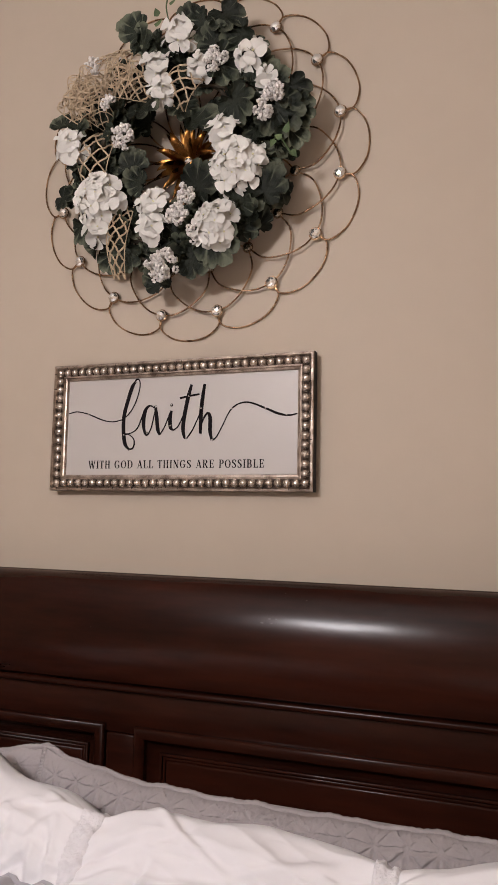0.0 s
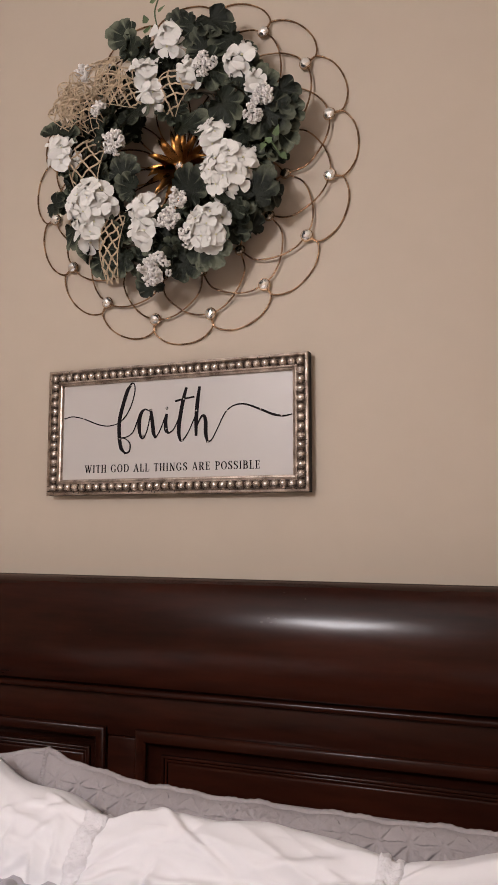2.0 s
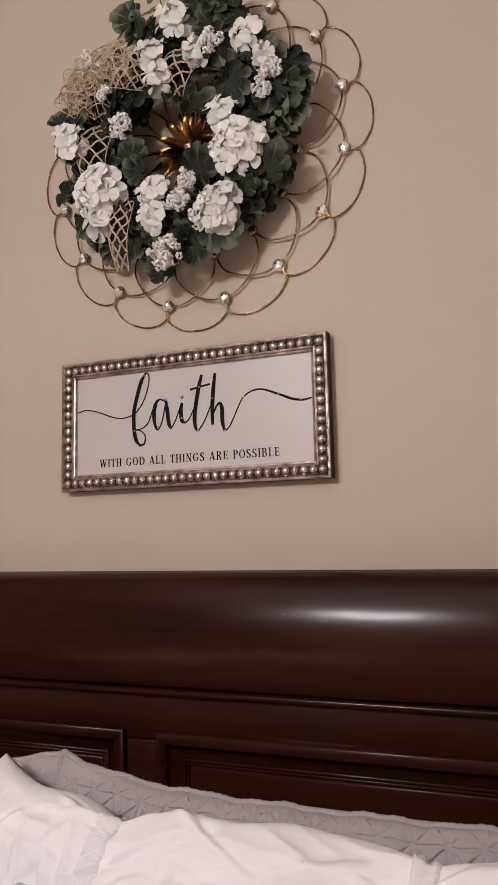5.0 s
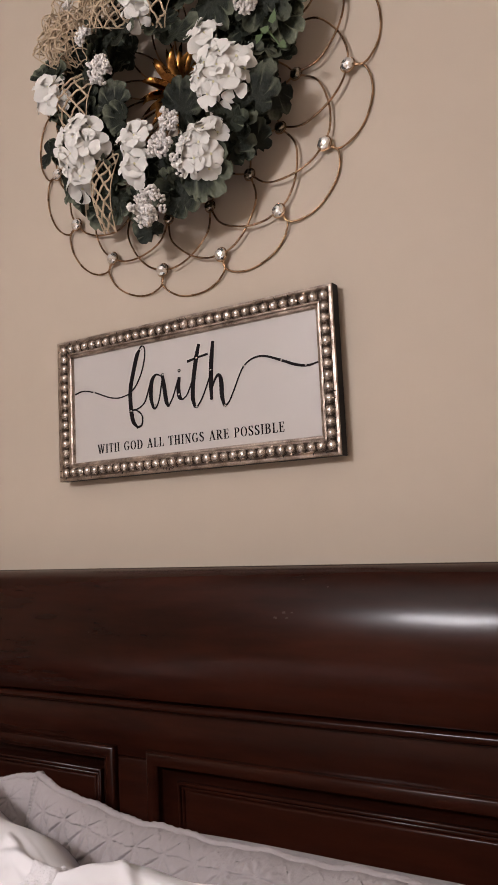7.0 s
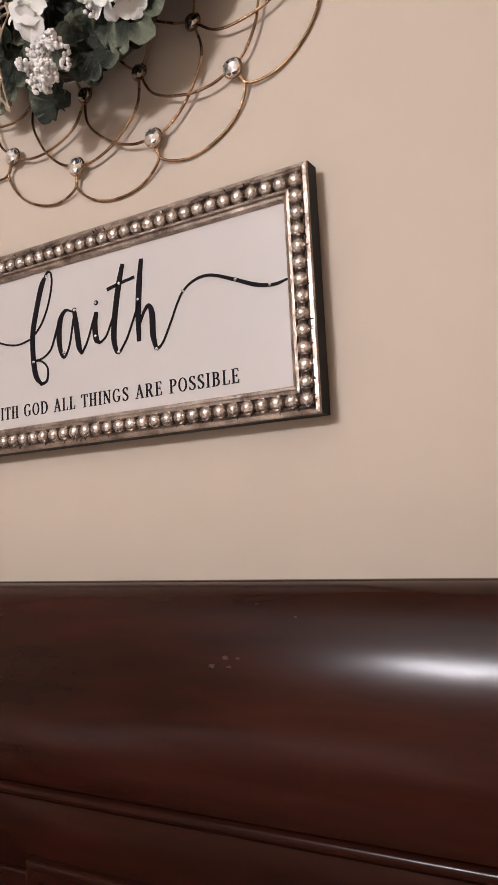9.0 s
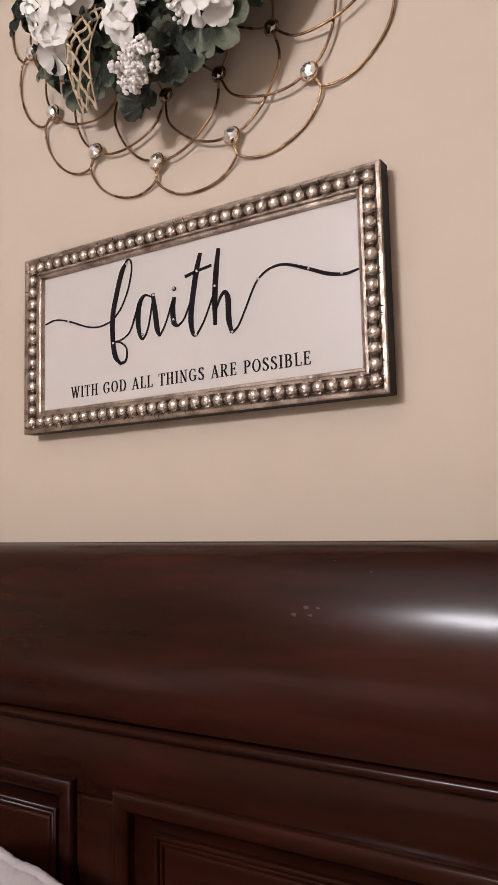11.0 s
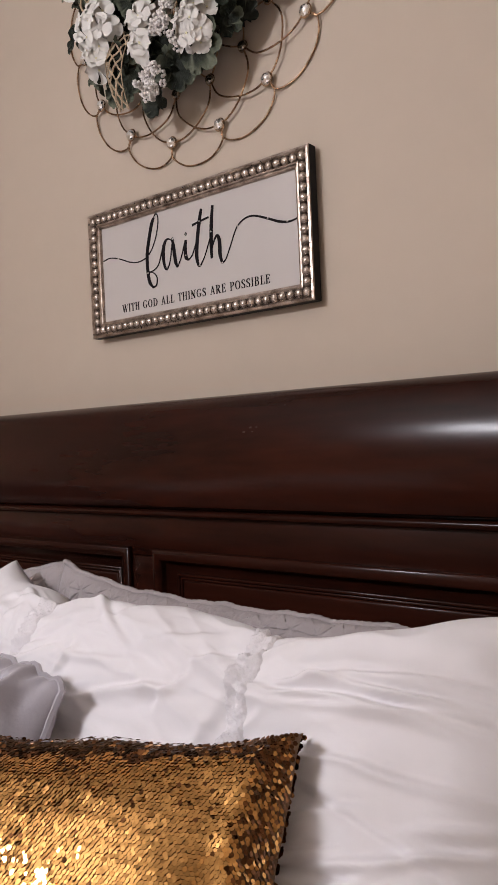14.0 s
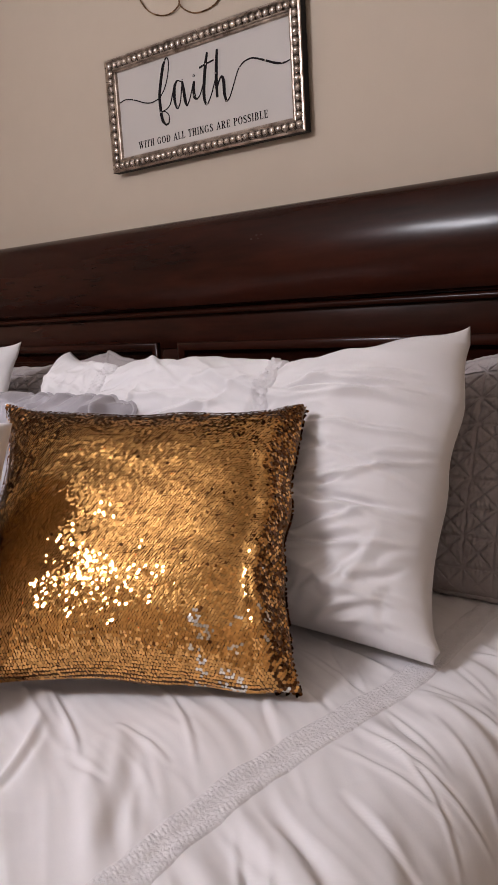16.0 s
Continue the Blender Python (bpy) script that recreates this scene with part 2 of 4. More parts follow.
room_box("wall_north", "plain beige painted wall behind the bed", "wall", M_WALL, X0 - 0.12, X1 + 0.12, 0.0, 0.12, 0.0, CEIL)
room_box("wall_south", "unseen plain beige bedroom wall", "wall", M_WALL, X0 - 0.12, X1 + 0.12, Y0 - 0.12, Y0, 0.0, CEIL)
room_box("wall_west", "unseen plain beige bedroom wall", "wall", M_WALL, X0 - 0.12, X0, Y0, 0.0, 0.0, CEIL)
# unseen; X1 is set close so this wall bounces light onto the right side
room_box("wall_east", "unseen plain beige bedroom wall", "wall", M_WALL, X1, X1 + 0.12, Y0, 0.0, 0.0, CEIL)
room_box("ceiling", "plain pale beige painted ceiling", "ceiling", M_CEIL, X0 - 0.12, X1 + 0.12, Y0 - 0.12, 0.12, CEIL, CEIL + 0.1)
room_box("floor", "soft beige carpet floor", "floor", M_FLOOR, X0 - 0.12, X1 + 0.12, Y0 - 0.12, 0.12, -0.1, 0.0)


def ceiling_light():
    lamp = thing("ceiling_light", Matrix.Translation((LAMP.x, LAMP.y, CEIL)), "brushed metal ceiling light with frosted glowing globes", "ceiling light")
    bm = bmesh.new()
    bmesh.ops.create_cone(bm, cap_ends=True, segments=32, radius1=0.09, radius2=0.07, depth=0.04, matrix=Matrix.Translation((0, 0, -0.02)))
    part("canopy", bm, M_BRASS, lamp)
    bm = tube(bmesh.new(), [(0, 0, -0.03), (0, 0, LAMP.z - CEIL + 0.1)], 0.012, 12)
    part("stem", bm, M_BRASS, lamp)
    for k in range(3):
        a = radians(20 + 120 * k)
        c = Vector((0.16 * math.cos(a), 0.16 * math.sin(a), LAMP.z - CEIL))
        arm = spline([(0, 0, c.z + 0.11), (c.x * 0.6, c.y * 0.6, c.z + 0.13), (c.x, c.y, c.z + 0.09)], 6)
        part("arm", tube(bmesh.new(), arm, 0.008, 8), M_BRASS, lamp)
        bm = bmesh.new()
        bmesh.ops.create_uvsphere(bm, u_segments=20, v_segments=12, radius=0.105, matrix=Matrix.Translation(c))
        part("globe", bm, M_GLOW, lamp, "frosted glowing glass globe")


ceiling_light()

# ---------------- the bed ----------------
BED_X, BED_TOP = -0.028, 0.600


def headboard_profile():
    """The rolled top rail in section: (y, z), swept by the turning normal."""
    y, z, pts = -0.225, 1.212, []
    low = -24.0
    for k in range(25):
        a = radians(low + (28 - low) * k / 24)
        pts.append((y + 0.21 * (1 - math.cos(a)), z + 0.21 * math.sin(a)))
    y1, z1 = pts[-1]
    for k in range(1, 13):
        a = radians(28 + 52 * k / 12)
        pts.append((y1 + 0.055 * (math.cos(radians(28)) - math.cos(a)), z1 + 0.055 * (math.sin(a) - math.sin(radians(28)))))
    # a small quirk at the crest, then the back falls away to the wall
    yt, zt = pts[-1]
    pts += [(yt + 0.0015, zt - 0.0012), (yt + 0.004, zt - 0.0012), (yt + 0.006, zt + 0.0006), (yt + 0.014, zt + 0.0012), (yt + 0.024, zt - 0.001), (yt + 0.034, zt - 0.007),
            (yt + 0.044, zt - 0.018), (yt + 0.050, zt - 0.035), (yt + 0.052, 1.13)]
    return pts


def raised_frame(parent, x0, x1, z0, z1):
    """A panel: a round moulding, a sloping recess and a raised field."""
    y = -0.176
    ring = [(0.0, 0.0), (0.0005, -0.008)]
    for k in range(13):
        a = math.pi * k / 12
        ring.append((0.0125 - 0.012 * math.cos(a), -0.008 - 0.008 * math.sin(a)))
    ring += [(0.0245, 0.001), (0.027, 0.004), (0.050, 0.016)]
    for x0b, y0b, r in ((0.0500, 0.010, 0.0030), (0.0572, 0.012, 0.0026)):
        ring.append((x0b, y0b + 0.003))
        for k in range(9):
            a = math.pi * k / 8
            ring.append((x0b + r - r * math.cos(a), y0b - r * math.sin(a)))
        ring.append((x0b + 2 * r, y0b + 0.004))
    ring += [(0.0636, 0.012), (0.066, 0.010), (0.069, 0.009), (0.09, 0.009)]
    bm = bmesh.new()
    loops = []
    for inset, dy in ring:
        loops.append([bm.verts.new((x, y + dy, z)) for x, z in ((x0 + inset, z0 + inset), (x1 - inset, z0 + inset), (x1 - inset, z1 - inset), (x0 + inset, z1 - inset))])
    for a, b in zip(loops, loops[1:]):
        for k in range(4):
            bm.faces.new((a[k], a[(k + 1) % 4], b[(k + 1) % 4], b[k]))
    bm.faces.new(loops[-1])
    bmesh.ops.recalc_face_normals(bm, faces=bm.faces)
    part("raised_panel", bm, M_WOOD, parent, "moulded dark wood panel")


def bed():
    b = thing("bed", Matrix.Identity(4), "dark espresso wooden sleigh bed with rolled headboard", "bed")
    x0, x1 = BED_X - 1.06, BED_X + 1.06
    part("headboard_roll", sweep(bmesh.new(), headboard_profile(), x0, x1), M_WOOD, b, "glossy rolled top of the headboard")
    bead = [(-0.150, 1.102), (-0.186, 1.102), (-0.190, 1.1035), (-0.193, 1.107), (-0.194, 1.111), (-0.1925, 1.115), (-0.189, 1.1175), (-0.187, 1.1185), (-0.192, 1.1215),
            (-0.1955, 1.1255), (-0.150, 1.128)]
    part("bead_moulding", sweep(bmesh.new(), bead, x0, x1), M_WOOD, b)
    part("top_rail", box_bm(x0, x1, -0.178, -0.06, 1.0195, 1.104, bevel=0.002), M_WOOD, b)
    stile_x = BED_X
    part("centre_stile", box_bm(stile_x - 0.0325, stile_x + 0.0325, -0.1815, -0.06, 0.3, 1.0185, bevel=0.003), M_WOOD, b)
    for sx0, sx1 in ((x0, x0 + 0.09), (x1 - 0.09, x1)):
        part("end_stile", box_bm(sx0, sx1, -0.19, -0.05, 0.0, 1.036, bevel=0.006), M_WOOD, b)
    raised_frame(b, x0 + 0.092, stile_x - 0.034, 0.34, 1.037)
    raised_frame(b, stile_x + 0.034, x1 - 0.092, 0.34, 1.037)
    part("back_board", box_bm(x0 + 0.02, x1 - 0.02, -0.12, -0.055, 0.25, 1.1), M_WOOD, b)
    for sx in (x0 + 0.03, x1 - 0.07):
        part("side_rail", box_bm(sx, sx + 0.04, -2.3, -0.18, 0.18, 0.36, bevel=0.006), M_WOOD, b)
    part("footboard", box_bm(x0, x1, -2.38, -2.3, 0.0, 0.5, bevel=0.02), M_WOOD, b)
    part("slat_base", box_bm(x0 + 0.07, x1 - 0.07, -2.3, -0.18, 0.26, 0.3), M_WOOD, b)

    # small pale scuffs in the varnish of the roll
    prof = headboard_profile()
    rr = random.Random(3)
    for x, z, r in ((-0.08, 1.238, 0.0016), (0.289, 1.266, 0.0030), (0.308, 1.268, 0.0022), (0.303, 1.275, 0.0026), (0.327, 1.322, 0.0014), (0.371, 1.309, 0.0014), (0.317, 1.271, 0.0018)):
        k = min(range(36), key=lambda i: abs(prof[i][1] - z))
        y0, z0 = prof[k]
        y1, z1 = prof[k + 1]
        along = Vector((0, y1 - y0, z1 - z0)).normalized()
        out = Vector((0, -along.z, along.y))
        bm = bmesh.new()
        ring = []
        for i in range(9):
            a = 2 * math.pi * i / 9
            q = r * rr.uniform(0.35, 1.1)
            ring.append(bm.verts.new(Vector((x, y0, z0)) + out * 0.0005 + Vector((1.5 * q * math.cos(a), 0, 0)) + along * (q * math.sin(a) * 0.8)))
        bm.faces.new(ring)
        part("scuff_mark", bm, M_SCUFF, b, "small pale scuff in the varnish", smooth=False)


bed()
tagged(new("mattress", to_mesh("mattress", box_bm(BED_X - 0.95, BED_X + 0.95, -2.28, -0.21, 0.302, 0.555, bevel=0.05, seg=4), M_WHITE)),
       "thick white mattress on the bed base", "mattress")


def seam_x(y):
    """The line of the gathered band on the duvet."""
    t = max(0.0, min(1.0, (y + 1.15) / 0.45))
    return 0.869 + 0.064 * t * t * (3 - 2 * t)


def make_creases(seed, n, xr, yr, angle, spread, length, width, depth):
    """Random soft fold lines in a plane: centre, direction, half length, width, height."""
    rng = random.Random(seed)
    out = []
    for _ in range(n):
        a = radians(rng.gauss(angle, spread))
        out.append((rng.uniform(*xr), rng.uniform(*yr), math.cos(a), math.sin(a), rng.uniform(*length) / 2, rng.uniform(*width), rng.uniform(*depth) * rng.choice((1, 1, -0.7)), rng.uniform(-2.5, 2.5)))
    return out


def creased(lines, x, y):
    h = 0.0
    for cx, cy, c, s, ln, wd, dp, bend in lines:
        dx, dy = x - cx, y - cy
        u = (dx * c + dy * s) / ln
        if -1 < u < 1:
            t = (dy * c - dx * s + bend * ln * 0.06 * u * u) / wd
            if -3 < t < 4:
                h += dp * (1 - u * u) * (math.exp(-t * t) - 0.55 * math.exp(-(t - 1.5) ** 2))
    return h


DUVET_FOLDS = (make_creases(21, 24, (0.88, 1.15), (-1.7, -0.4), -30, 10, (0.14, 0.36), (0.003, 0.006), (0.0028, 0.0060))
               + make_creases(22, 34, (0.35, 0.86), (-1.7, -0.75), -32, 16, (0.10, 0.34), (0.0032, 0.0075), (0.0028, 0.0070))
               + make_creases(24, 14, (0.88, 1.15), (-1.6, -0.5), -32, 9, (0.20, 0.45), (0.009, 0.017), (0.004, 0.009))
               + make_creases(25, 16, (0.35, 0.86), (-1.6, -0.75), -30, 18, (0.15, 0.40), (0.009, 0.018), (0.004, 0.010))
               + make_creases(23, 14, (0.30, 0.90), (-1.6, -0.75), 20, 40, (0.05, 0.14), (0.005, 0.009), (0.003, 0.006)))


def duvet_base(x, y):
    return BED_TOP + 0.010 * fbm(x * 2.3, y * 2.3, 1.3)


def duvet_height(x, y):
    h = duvet_base(x, y)
    # folds that run across, away from the gathered band
    d = x - seam_x(y)
    near = 1 - math.exp(-(d / 0.045) ** 2)
    amp = math.exp(-abs(d) * 1.6) * (0.25 + 0.75 * near)
    ph = y + 0.5 * d + 0.05 * noise.noise(Vector((x * 4, y * 4, 0.5)))
    f = noise.noise(Vector((ph * 11.0, d * 1.6, 4.0 if d > 0 else 9.0)))
    g = noise.noise(Vector((ph * 27.0, d * 3.5, 7.0)))
    k = noise.noise(Vector((ph * 62.0, d * 7.0, 5.0)))
    h += amp * (0.0022 * (1 - abs(f) * 2.6) + 0.0022 * (1 - 2.5 * abs(g)) + 0.0014 * k)
    s = noise.noise(Vector((x * 5 + y * 3.5, y * 2.0 - x * 3, 2.0)))
    h += 0.0035 * (1 - 2.4 * abs(s)) * (1 - amp) * min(1.0, abs(d) * 5)
    h += creased(DUVET_FOLDS, x, y) * near
    # puffed quilt either side of the band, sinking to it
    h += 0.006 * (1 - math.exp(-(d / 0.10) ** 2))
    return h


def duvet():
    xs = np.concatenate([np.linspace(-1.25, 0.25, 60), np.linspace(0.255, 1.30, 340)])
    ys = np.concatenate([np.linspace(-2.32, -1.5, 40), np.linspace(-1.497, -0.30, 390)])
    verts, faces = [], []
    for y in ys:
        for x in xs:
            z = duvet_height(x, y)
            over = max(0.0, x - 1.0, -1.06 - x)
            px = x
            if over > 0:
                a = min(over / 0.14, math.pi / 2)
                drop = 0.14 * (1 - math.cos(a)) + max(0, over - 0.14 * math.pi / 2)
                px = math.copysign(1, x) * ((1.0 if x > 0 else 1.06) + 0.14 * math.sin(a))
                z -= drop
            head = max(0.0, y + 0.36)
            verts.append((px, y, z - head * 0.4))
    nx = len(xs)
    for j in range(len(ys) - 1):
        for i in range(nx - 1):
            a = j * nx + i
            faces.append((a, a + 1, a + nx + 1, a + nx))
    ob = new("duvet", mesh_from("duvet", verts, faces, M_WHITE))
    tagged(ob, "wrinkled white cotton duvet with gathered smocked bands", "duvet")
    so = ob.modifiers.new("thick", "SOLIDIFY")
    so.thickness, so.offset = 0.02, -1
    # gathered band: rows of small pleats
    verts, faces = [], []
    n, k = 1200, 17
    for j in range(n):
        y = -0.40 - 1.5 * j / (n - 1)
        cx = seam_x(y)
        for i in range(k):
            u = (i / (k - 1) - 0.5) * 2
            x = cx + u * 0.025 + 0.0012 * math.sin(y * 60)
            z = duvet_height(x, y) + 0.0014
            wob = 1.2 * noise.noise(Vector((u, y * 30, 2.0)))
            z += 0.0032 * math.exp(-((abs(u) - 0.50) / 0.26) ** 2) * (0.15 + abs(math.sin(y * 540 + u * 9 + 2.5 * wob)) * abs(math.sin(y * 300 - u * 8 + 2.5 * wob)))
            verts.append((x, y, z - 0.004 * (abs(u) > 0.95)))
    for j in range(n - 1):
        for i in range(k - 1):
            a = j * k + i
            faces.append((a, a + k, a + k + 1, a + 1))
    put("smocked_band", mesh_from("smocked_band", verts, faces, M_SEAM), ob, None, "puckered gathered band")


duvet()


# ---------------- pillows ----------------
def pillow_surface(w, h, thick, pin, seed, crease, quilt=0.0, edge=None, power=0.55, folds=(), square=3.2, ragged=0.007):
    """Returns point(u, v, side): u, v in -1..1, side -1 front or 1 back; x across, z up from the lower edge, front to -y."""
    def point(u, v, side):
        x = w / 2 * u * (1 - pin * (1 - v * v))
        z = h / 2 * (v * (1 - pin * (1 - u * u)) + 1)
        rim = max(0.0, (1 - abs(u) ** square) * (1 - abs(v) ** square))
        t = thick / 2 * rim ** power
        wob = crease * min(1.0, rim * 2.5)
        r = wob * (0.9 * fbm(x * 5 + seed, z * 5, seed * 1.7) + 0.5 * (1 - 3.0 * abs(noise.noise(Vector((x * 3.2 + seed, z * 12 + 1.5 * x + 2 * seed, side * 3.0)))))
                   + 0.22 * (1 - 3.0 * abs(noise.noise(Vector((x * 8 - 2 * z + seed, z * 26 + 5 * x, side * 5.0))))))
        if folds and side < 0:
            r += creased(folds, x, z) * min(1.0, rim * 4)
        if quilt and side < 0:
            c = quilt
            lines = []
            for q in ((x + z) / c, (x - z) / c, z / c, x / c):
                f = abs(q - round(q))
                lines.append(math.exp(-(f * c / 0.0023) ** 2))
            m = max(lines)
            pucker = abs(noise.noise(Vector((x * 150, z * 38, seed)))) + 0.7 * abs(noise.noise(Vector((x * 70 + z * 60, z * 70 - x * 60, seed))))
            r += (-0.0074 * m - 0.0054 * pucker + 0.002 * noise.noise(Vector((x * 30, z * 30, seed)))) * min(1, rim * 5)
        # the relief stands on the surface: towards the rim it turns from forwards to upwards
        turn = abs(v) ** 5
        t += r * (1 - 0.6 * turn)
        z += math.copysign(r * turn, v) if side < 0 else 0.0
        x += ragged * noise.noise(Vector((seed, z * 9, 3.3))) * max(0.0, abs(u) - 0.6) / 0.4
        if edge:
            z += edge(u) * (max(0.0, (v + 1) / 2)) ** 2
        return Vector((x, side * t, z))
    return point


def pillow_mesh(name, point, nu, nv, material):
    verts, faces = [], []
    index = {}

    def vert(i, j, side):
        u, v = 2 * i / nu - 1, 2 * j / nv - 1
        # denser towards the rim
        u, v = math.sin(u * math.pi / 2) * 0.5 + u * 0.5, math.sin(v * math.pi / 2) * 0.5 + v * 0.5
        rim = i in (0, nu) or j in (0, nv)
        key = (i, j, 0 if rim else side)
        if key not in index:
            index[key] = len(verts)
            p = point(u, v, side)
            if rim:
                p.y = 0.0
            verts.append(p)
        return index[key]
    for side in (-1, 1):
        for i in range(nu):
            for j in range(nv):
                f = (vert(i, j, side), vert(i + 1, j, side), vert(i + 1, j + 1, side), vert(i, j + 1, side))
                faces.append(f if side < 0 else f[::-1])
    return mesh_from(name, verts, faces, material)


def rim_tube(point, radius, ribs, n=360, sides=6, offset=0.0):
    pts = []
    for k in range(n):
        s = 8 * k / n
        if s < 2:
            u, v = s - 1, -1
        elif s < 4:
            u, v = 1, s - 3
        elif s < 6:
            u, v = 5 - s, 1
        else:
            u, v = -1, 7 - s
        p = point(u, v, -1)
        p.y = offset
        pts.append(p)
    rad = [radius * (1 + ribs * math.sin(k * 1.6 + 2 * math.sin(k * 0.13)) + ribs * 0.5 * math.sin(k * 0.47)) for k in range(n)]
    return tube(bmesh.new(), pts, rad, sides, closed=True)


def lean_pose(x, y, z, lean, yaw=0.0, roll=0.0):
    return pose(x, y, z, 0, 0, yaw) @ pose(0, 0, 0, -lean, 0, 0) @ pose(0, 0, 0, 0, roll, 0)


def grey_edge(u):
    """The sagging top edge of the grey shams."""
    return -0.040 * (1 - u ** 4) + 0.0018 * math.sin(u * 23) + 0.001 * math.sin(u * 57)


def quilted_sham():
    p = thing("quilted_sham", lean_pose(0.435, -0.465, BED_TOP + 0.008, 19.5), "grey quilted pillow sham leaning on the headboard", "pillow", "quilted shams")
    pt = pillow_surface(1.09, 0.438, 0.13, 0.02, 3.1, 0.006, quilt=0.050, edge=grey_edge)
    put("cover", pillow_mesh("cover", pt, 540, 220, M_QUILT), p)
    part("binding", rim_tube(pt, 0.0062, 0.10, 1300, 8), M_QUILT, p, "ribbed grey binding")
    return p


def plain_grey():
    p = thing("sleeping_pillow", lean_pose(0.47, -0.375, BED_TOP + 0.004, 14), "plain grey pillow behind the quilted sham", "pillow", "sleeping pillows")
    pt = pillow_surface(0.94, 0.384, 0.10, 0.03, 8.4, 0.012, edge=lambda u: -0.03 * abs(u) ** 4 - 0.004)
    put("cover", pillow_mesh("cover", pt, 60, 36, M_PLAIN), p)
    return p


BANDS = (-0.395, 0.435)


def white_edge(u):
    """How the limp top edge of the white sham rises and sinks."""
    u1, u2 = BANDS
    if u > u2:
        q = (1 - u) / (1 - u2)
        return 0.004 - 0.112 * q ** 0.7 + 0.002 * math.sin(u * 31)
    deep = 0.075
    return -deep * (1 - abs(u) ** 4) - 0.020 * math.exp(-((u - u1) / 0.10) ** 2) - 0.010 * max(0.0, -u) ** 2 - 0.028 * math.exp(-((u - u2) / 0.12) ** 2) + 0.003 * math.sin(u * 19)


def tapered(point, amount):
    """The same pillow, a little narrower towards its top."""
    def shaped(u, v, side):
        q = point(u, v, side)
        q.x *= 1 - amount * v * (u > 0)
        if side > 0:
            q.y *= 1 - 0.8 * math.sqrt(max(0.0, v))
        # the limp upper part slumps forwards between its corners
        q.y -= 0.036 * (1 - u ** 4) * (0.75 + 0.25 * u) * max(0.0, (v + 1) / 2) ** 2.5
        # the side is drawn in above its lower corner, which flares out
        side_pull = max(0.0, abs(u) - 0.45) / 0.55
        pull = 0.020 * math.exp(-((v + 0.68) / 0.26) ** 2) - 0.014 * math.exp(-((v + 1.0) / 0.10) ** 2)
        blunt = max(0.0, abs(u) - 0.88) / 0.12 * max(0.0, v - 0.86) / 0.14
        q.x -= math.copysign(0.014 * blunt, u)
        q.z -= 0.002 * blunt
        q.x -= math.copysign(pull * side_pull ** 2, u) + 0.004 * math.sin(v * 11) * side_pull ** 4
        return q
    return shaped


def white_sham():
    p = thing("white_sham", lean_pose(0.356, -0.722, BED_TOP + 0.010, 36.0, -4.0, -1.4), "crumpled white cotton pillow sham with gathered bands", "pillow", "white shams")
    folds = make_creases(31, 20, (0.20, 0.54), (0.05, 0.47), -7, 9, (0.16, 0.38), (0.0045, 0.008), (0.005, 0.010))
    folds += make_creases(36, 14, (0.34, 0.54), (0.03, 0.30), 14, 9, (0.12, 0.30), (0.0045, 0.008), (0.005, 0.010))
    folds += make_creases(32, 18, (-0.22, 0.24), (0.22, 0.50), 20, 35, (0.08, 0.26), (0.006, 0.012), (0.005, 0.010))
    folds += make_creases(33, 14, (0.40, 0.55), (0.0, 0.14), 35, 20, (0.05, 0.15), (0.0045, 0.008), (0.004, 0.009))
    folds += make_creases(34, 16, (-0.55, -0.2), (0.3, 0.52), 60, 40, (0.06, 0.16), (0.006, 0.012), (0.004, 0.009))
    pt = pillow_surface(1.14, 0.545, 0.20, 0.04, 5.7, 0.014, edge=white_edge, folds=folds, power=0.50, square=4.6, ragged=0.013)
    pt = tapered(pt, 0.070)
    put("cover", pillow_mesh("cover", pt, 400, 210, M_WHITE), p)
    for u0 in BANDS:
        verts, faces = [], []
        n, k = 150, 11
        for j in range(n):
            v = -0.94 + 1.9 * j / (n - 1)
            v = min(v * 0.97, 0.93)
            for i in range(k):
                q = i / (k - 1) * 2 - 1
                a = pt(u0 + q * 0.034 + 0.006 * math.sin(v * 9), v, -1)
                lump = 0.0025 + 0.0040 * abs(math.sin(v * 70 + q * 3 + 2 * noise.noise(Vector((q, v * 8, u0))))) * abs(math.sin(v * 61 - q * 4)) - 0.006 * (abs(q) > 0.9)
                a.y -= lump
                a.z += lump * max(0.0, v) ** 5
                verts.append(a)
        for j in range(n - 1):
            for i in range(k - 1):
                a = j * k + i
                faces.append((a, a + 1, a + k + 1, a + k))
        put("smocked_band", mesh_from("smocked_band", verts, faces, M_SEAM), p, None, "puckered gathered band")
    return p


q = quilted_sham()
copy_thing(q, lean_pose(-0.657, -0.450, BED_TOP + 0.006, 19.0))
g = plain_grey()
copy_thing(g, lean_pose(-0.74, -0.375, BED_TOP + 0.004, 14))
w = white_sham()
copy_thing(w, lean_pose(-0.832, -0.735, BED_TOP + 0.010, 34.0))


def satin_pillow():
    p = thing("satin_pillow", lean_pose(0.09, -0.86, BED_TOP + 0.010, 28, 2), "soft grey satin cushion with a gathered border", "pillow")
    pt = pillow_surface(0.52, 0.405, 0.15, 0.05, 2.2, 0.018, edge=lambda u: -0.030 * abs(u) ** 5 + 0.004 * math.sin(u * 27 + 1) + 0.002 * math.sin(u * 61), folds=make_creases(41, 40, (-0.25, 0.26), (0.2, 0.40), 75, 25, (0.06, 0.16), (0.006, 0.012), (0.008, 0.016)))
    put("cover", pillow_mesh("cover", pt, 120, 80, M_GREY), p)
    part("border", rim_tube(pt, 0.005, 0.08, 260), M_GREY, p)


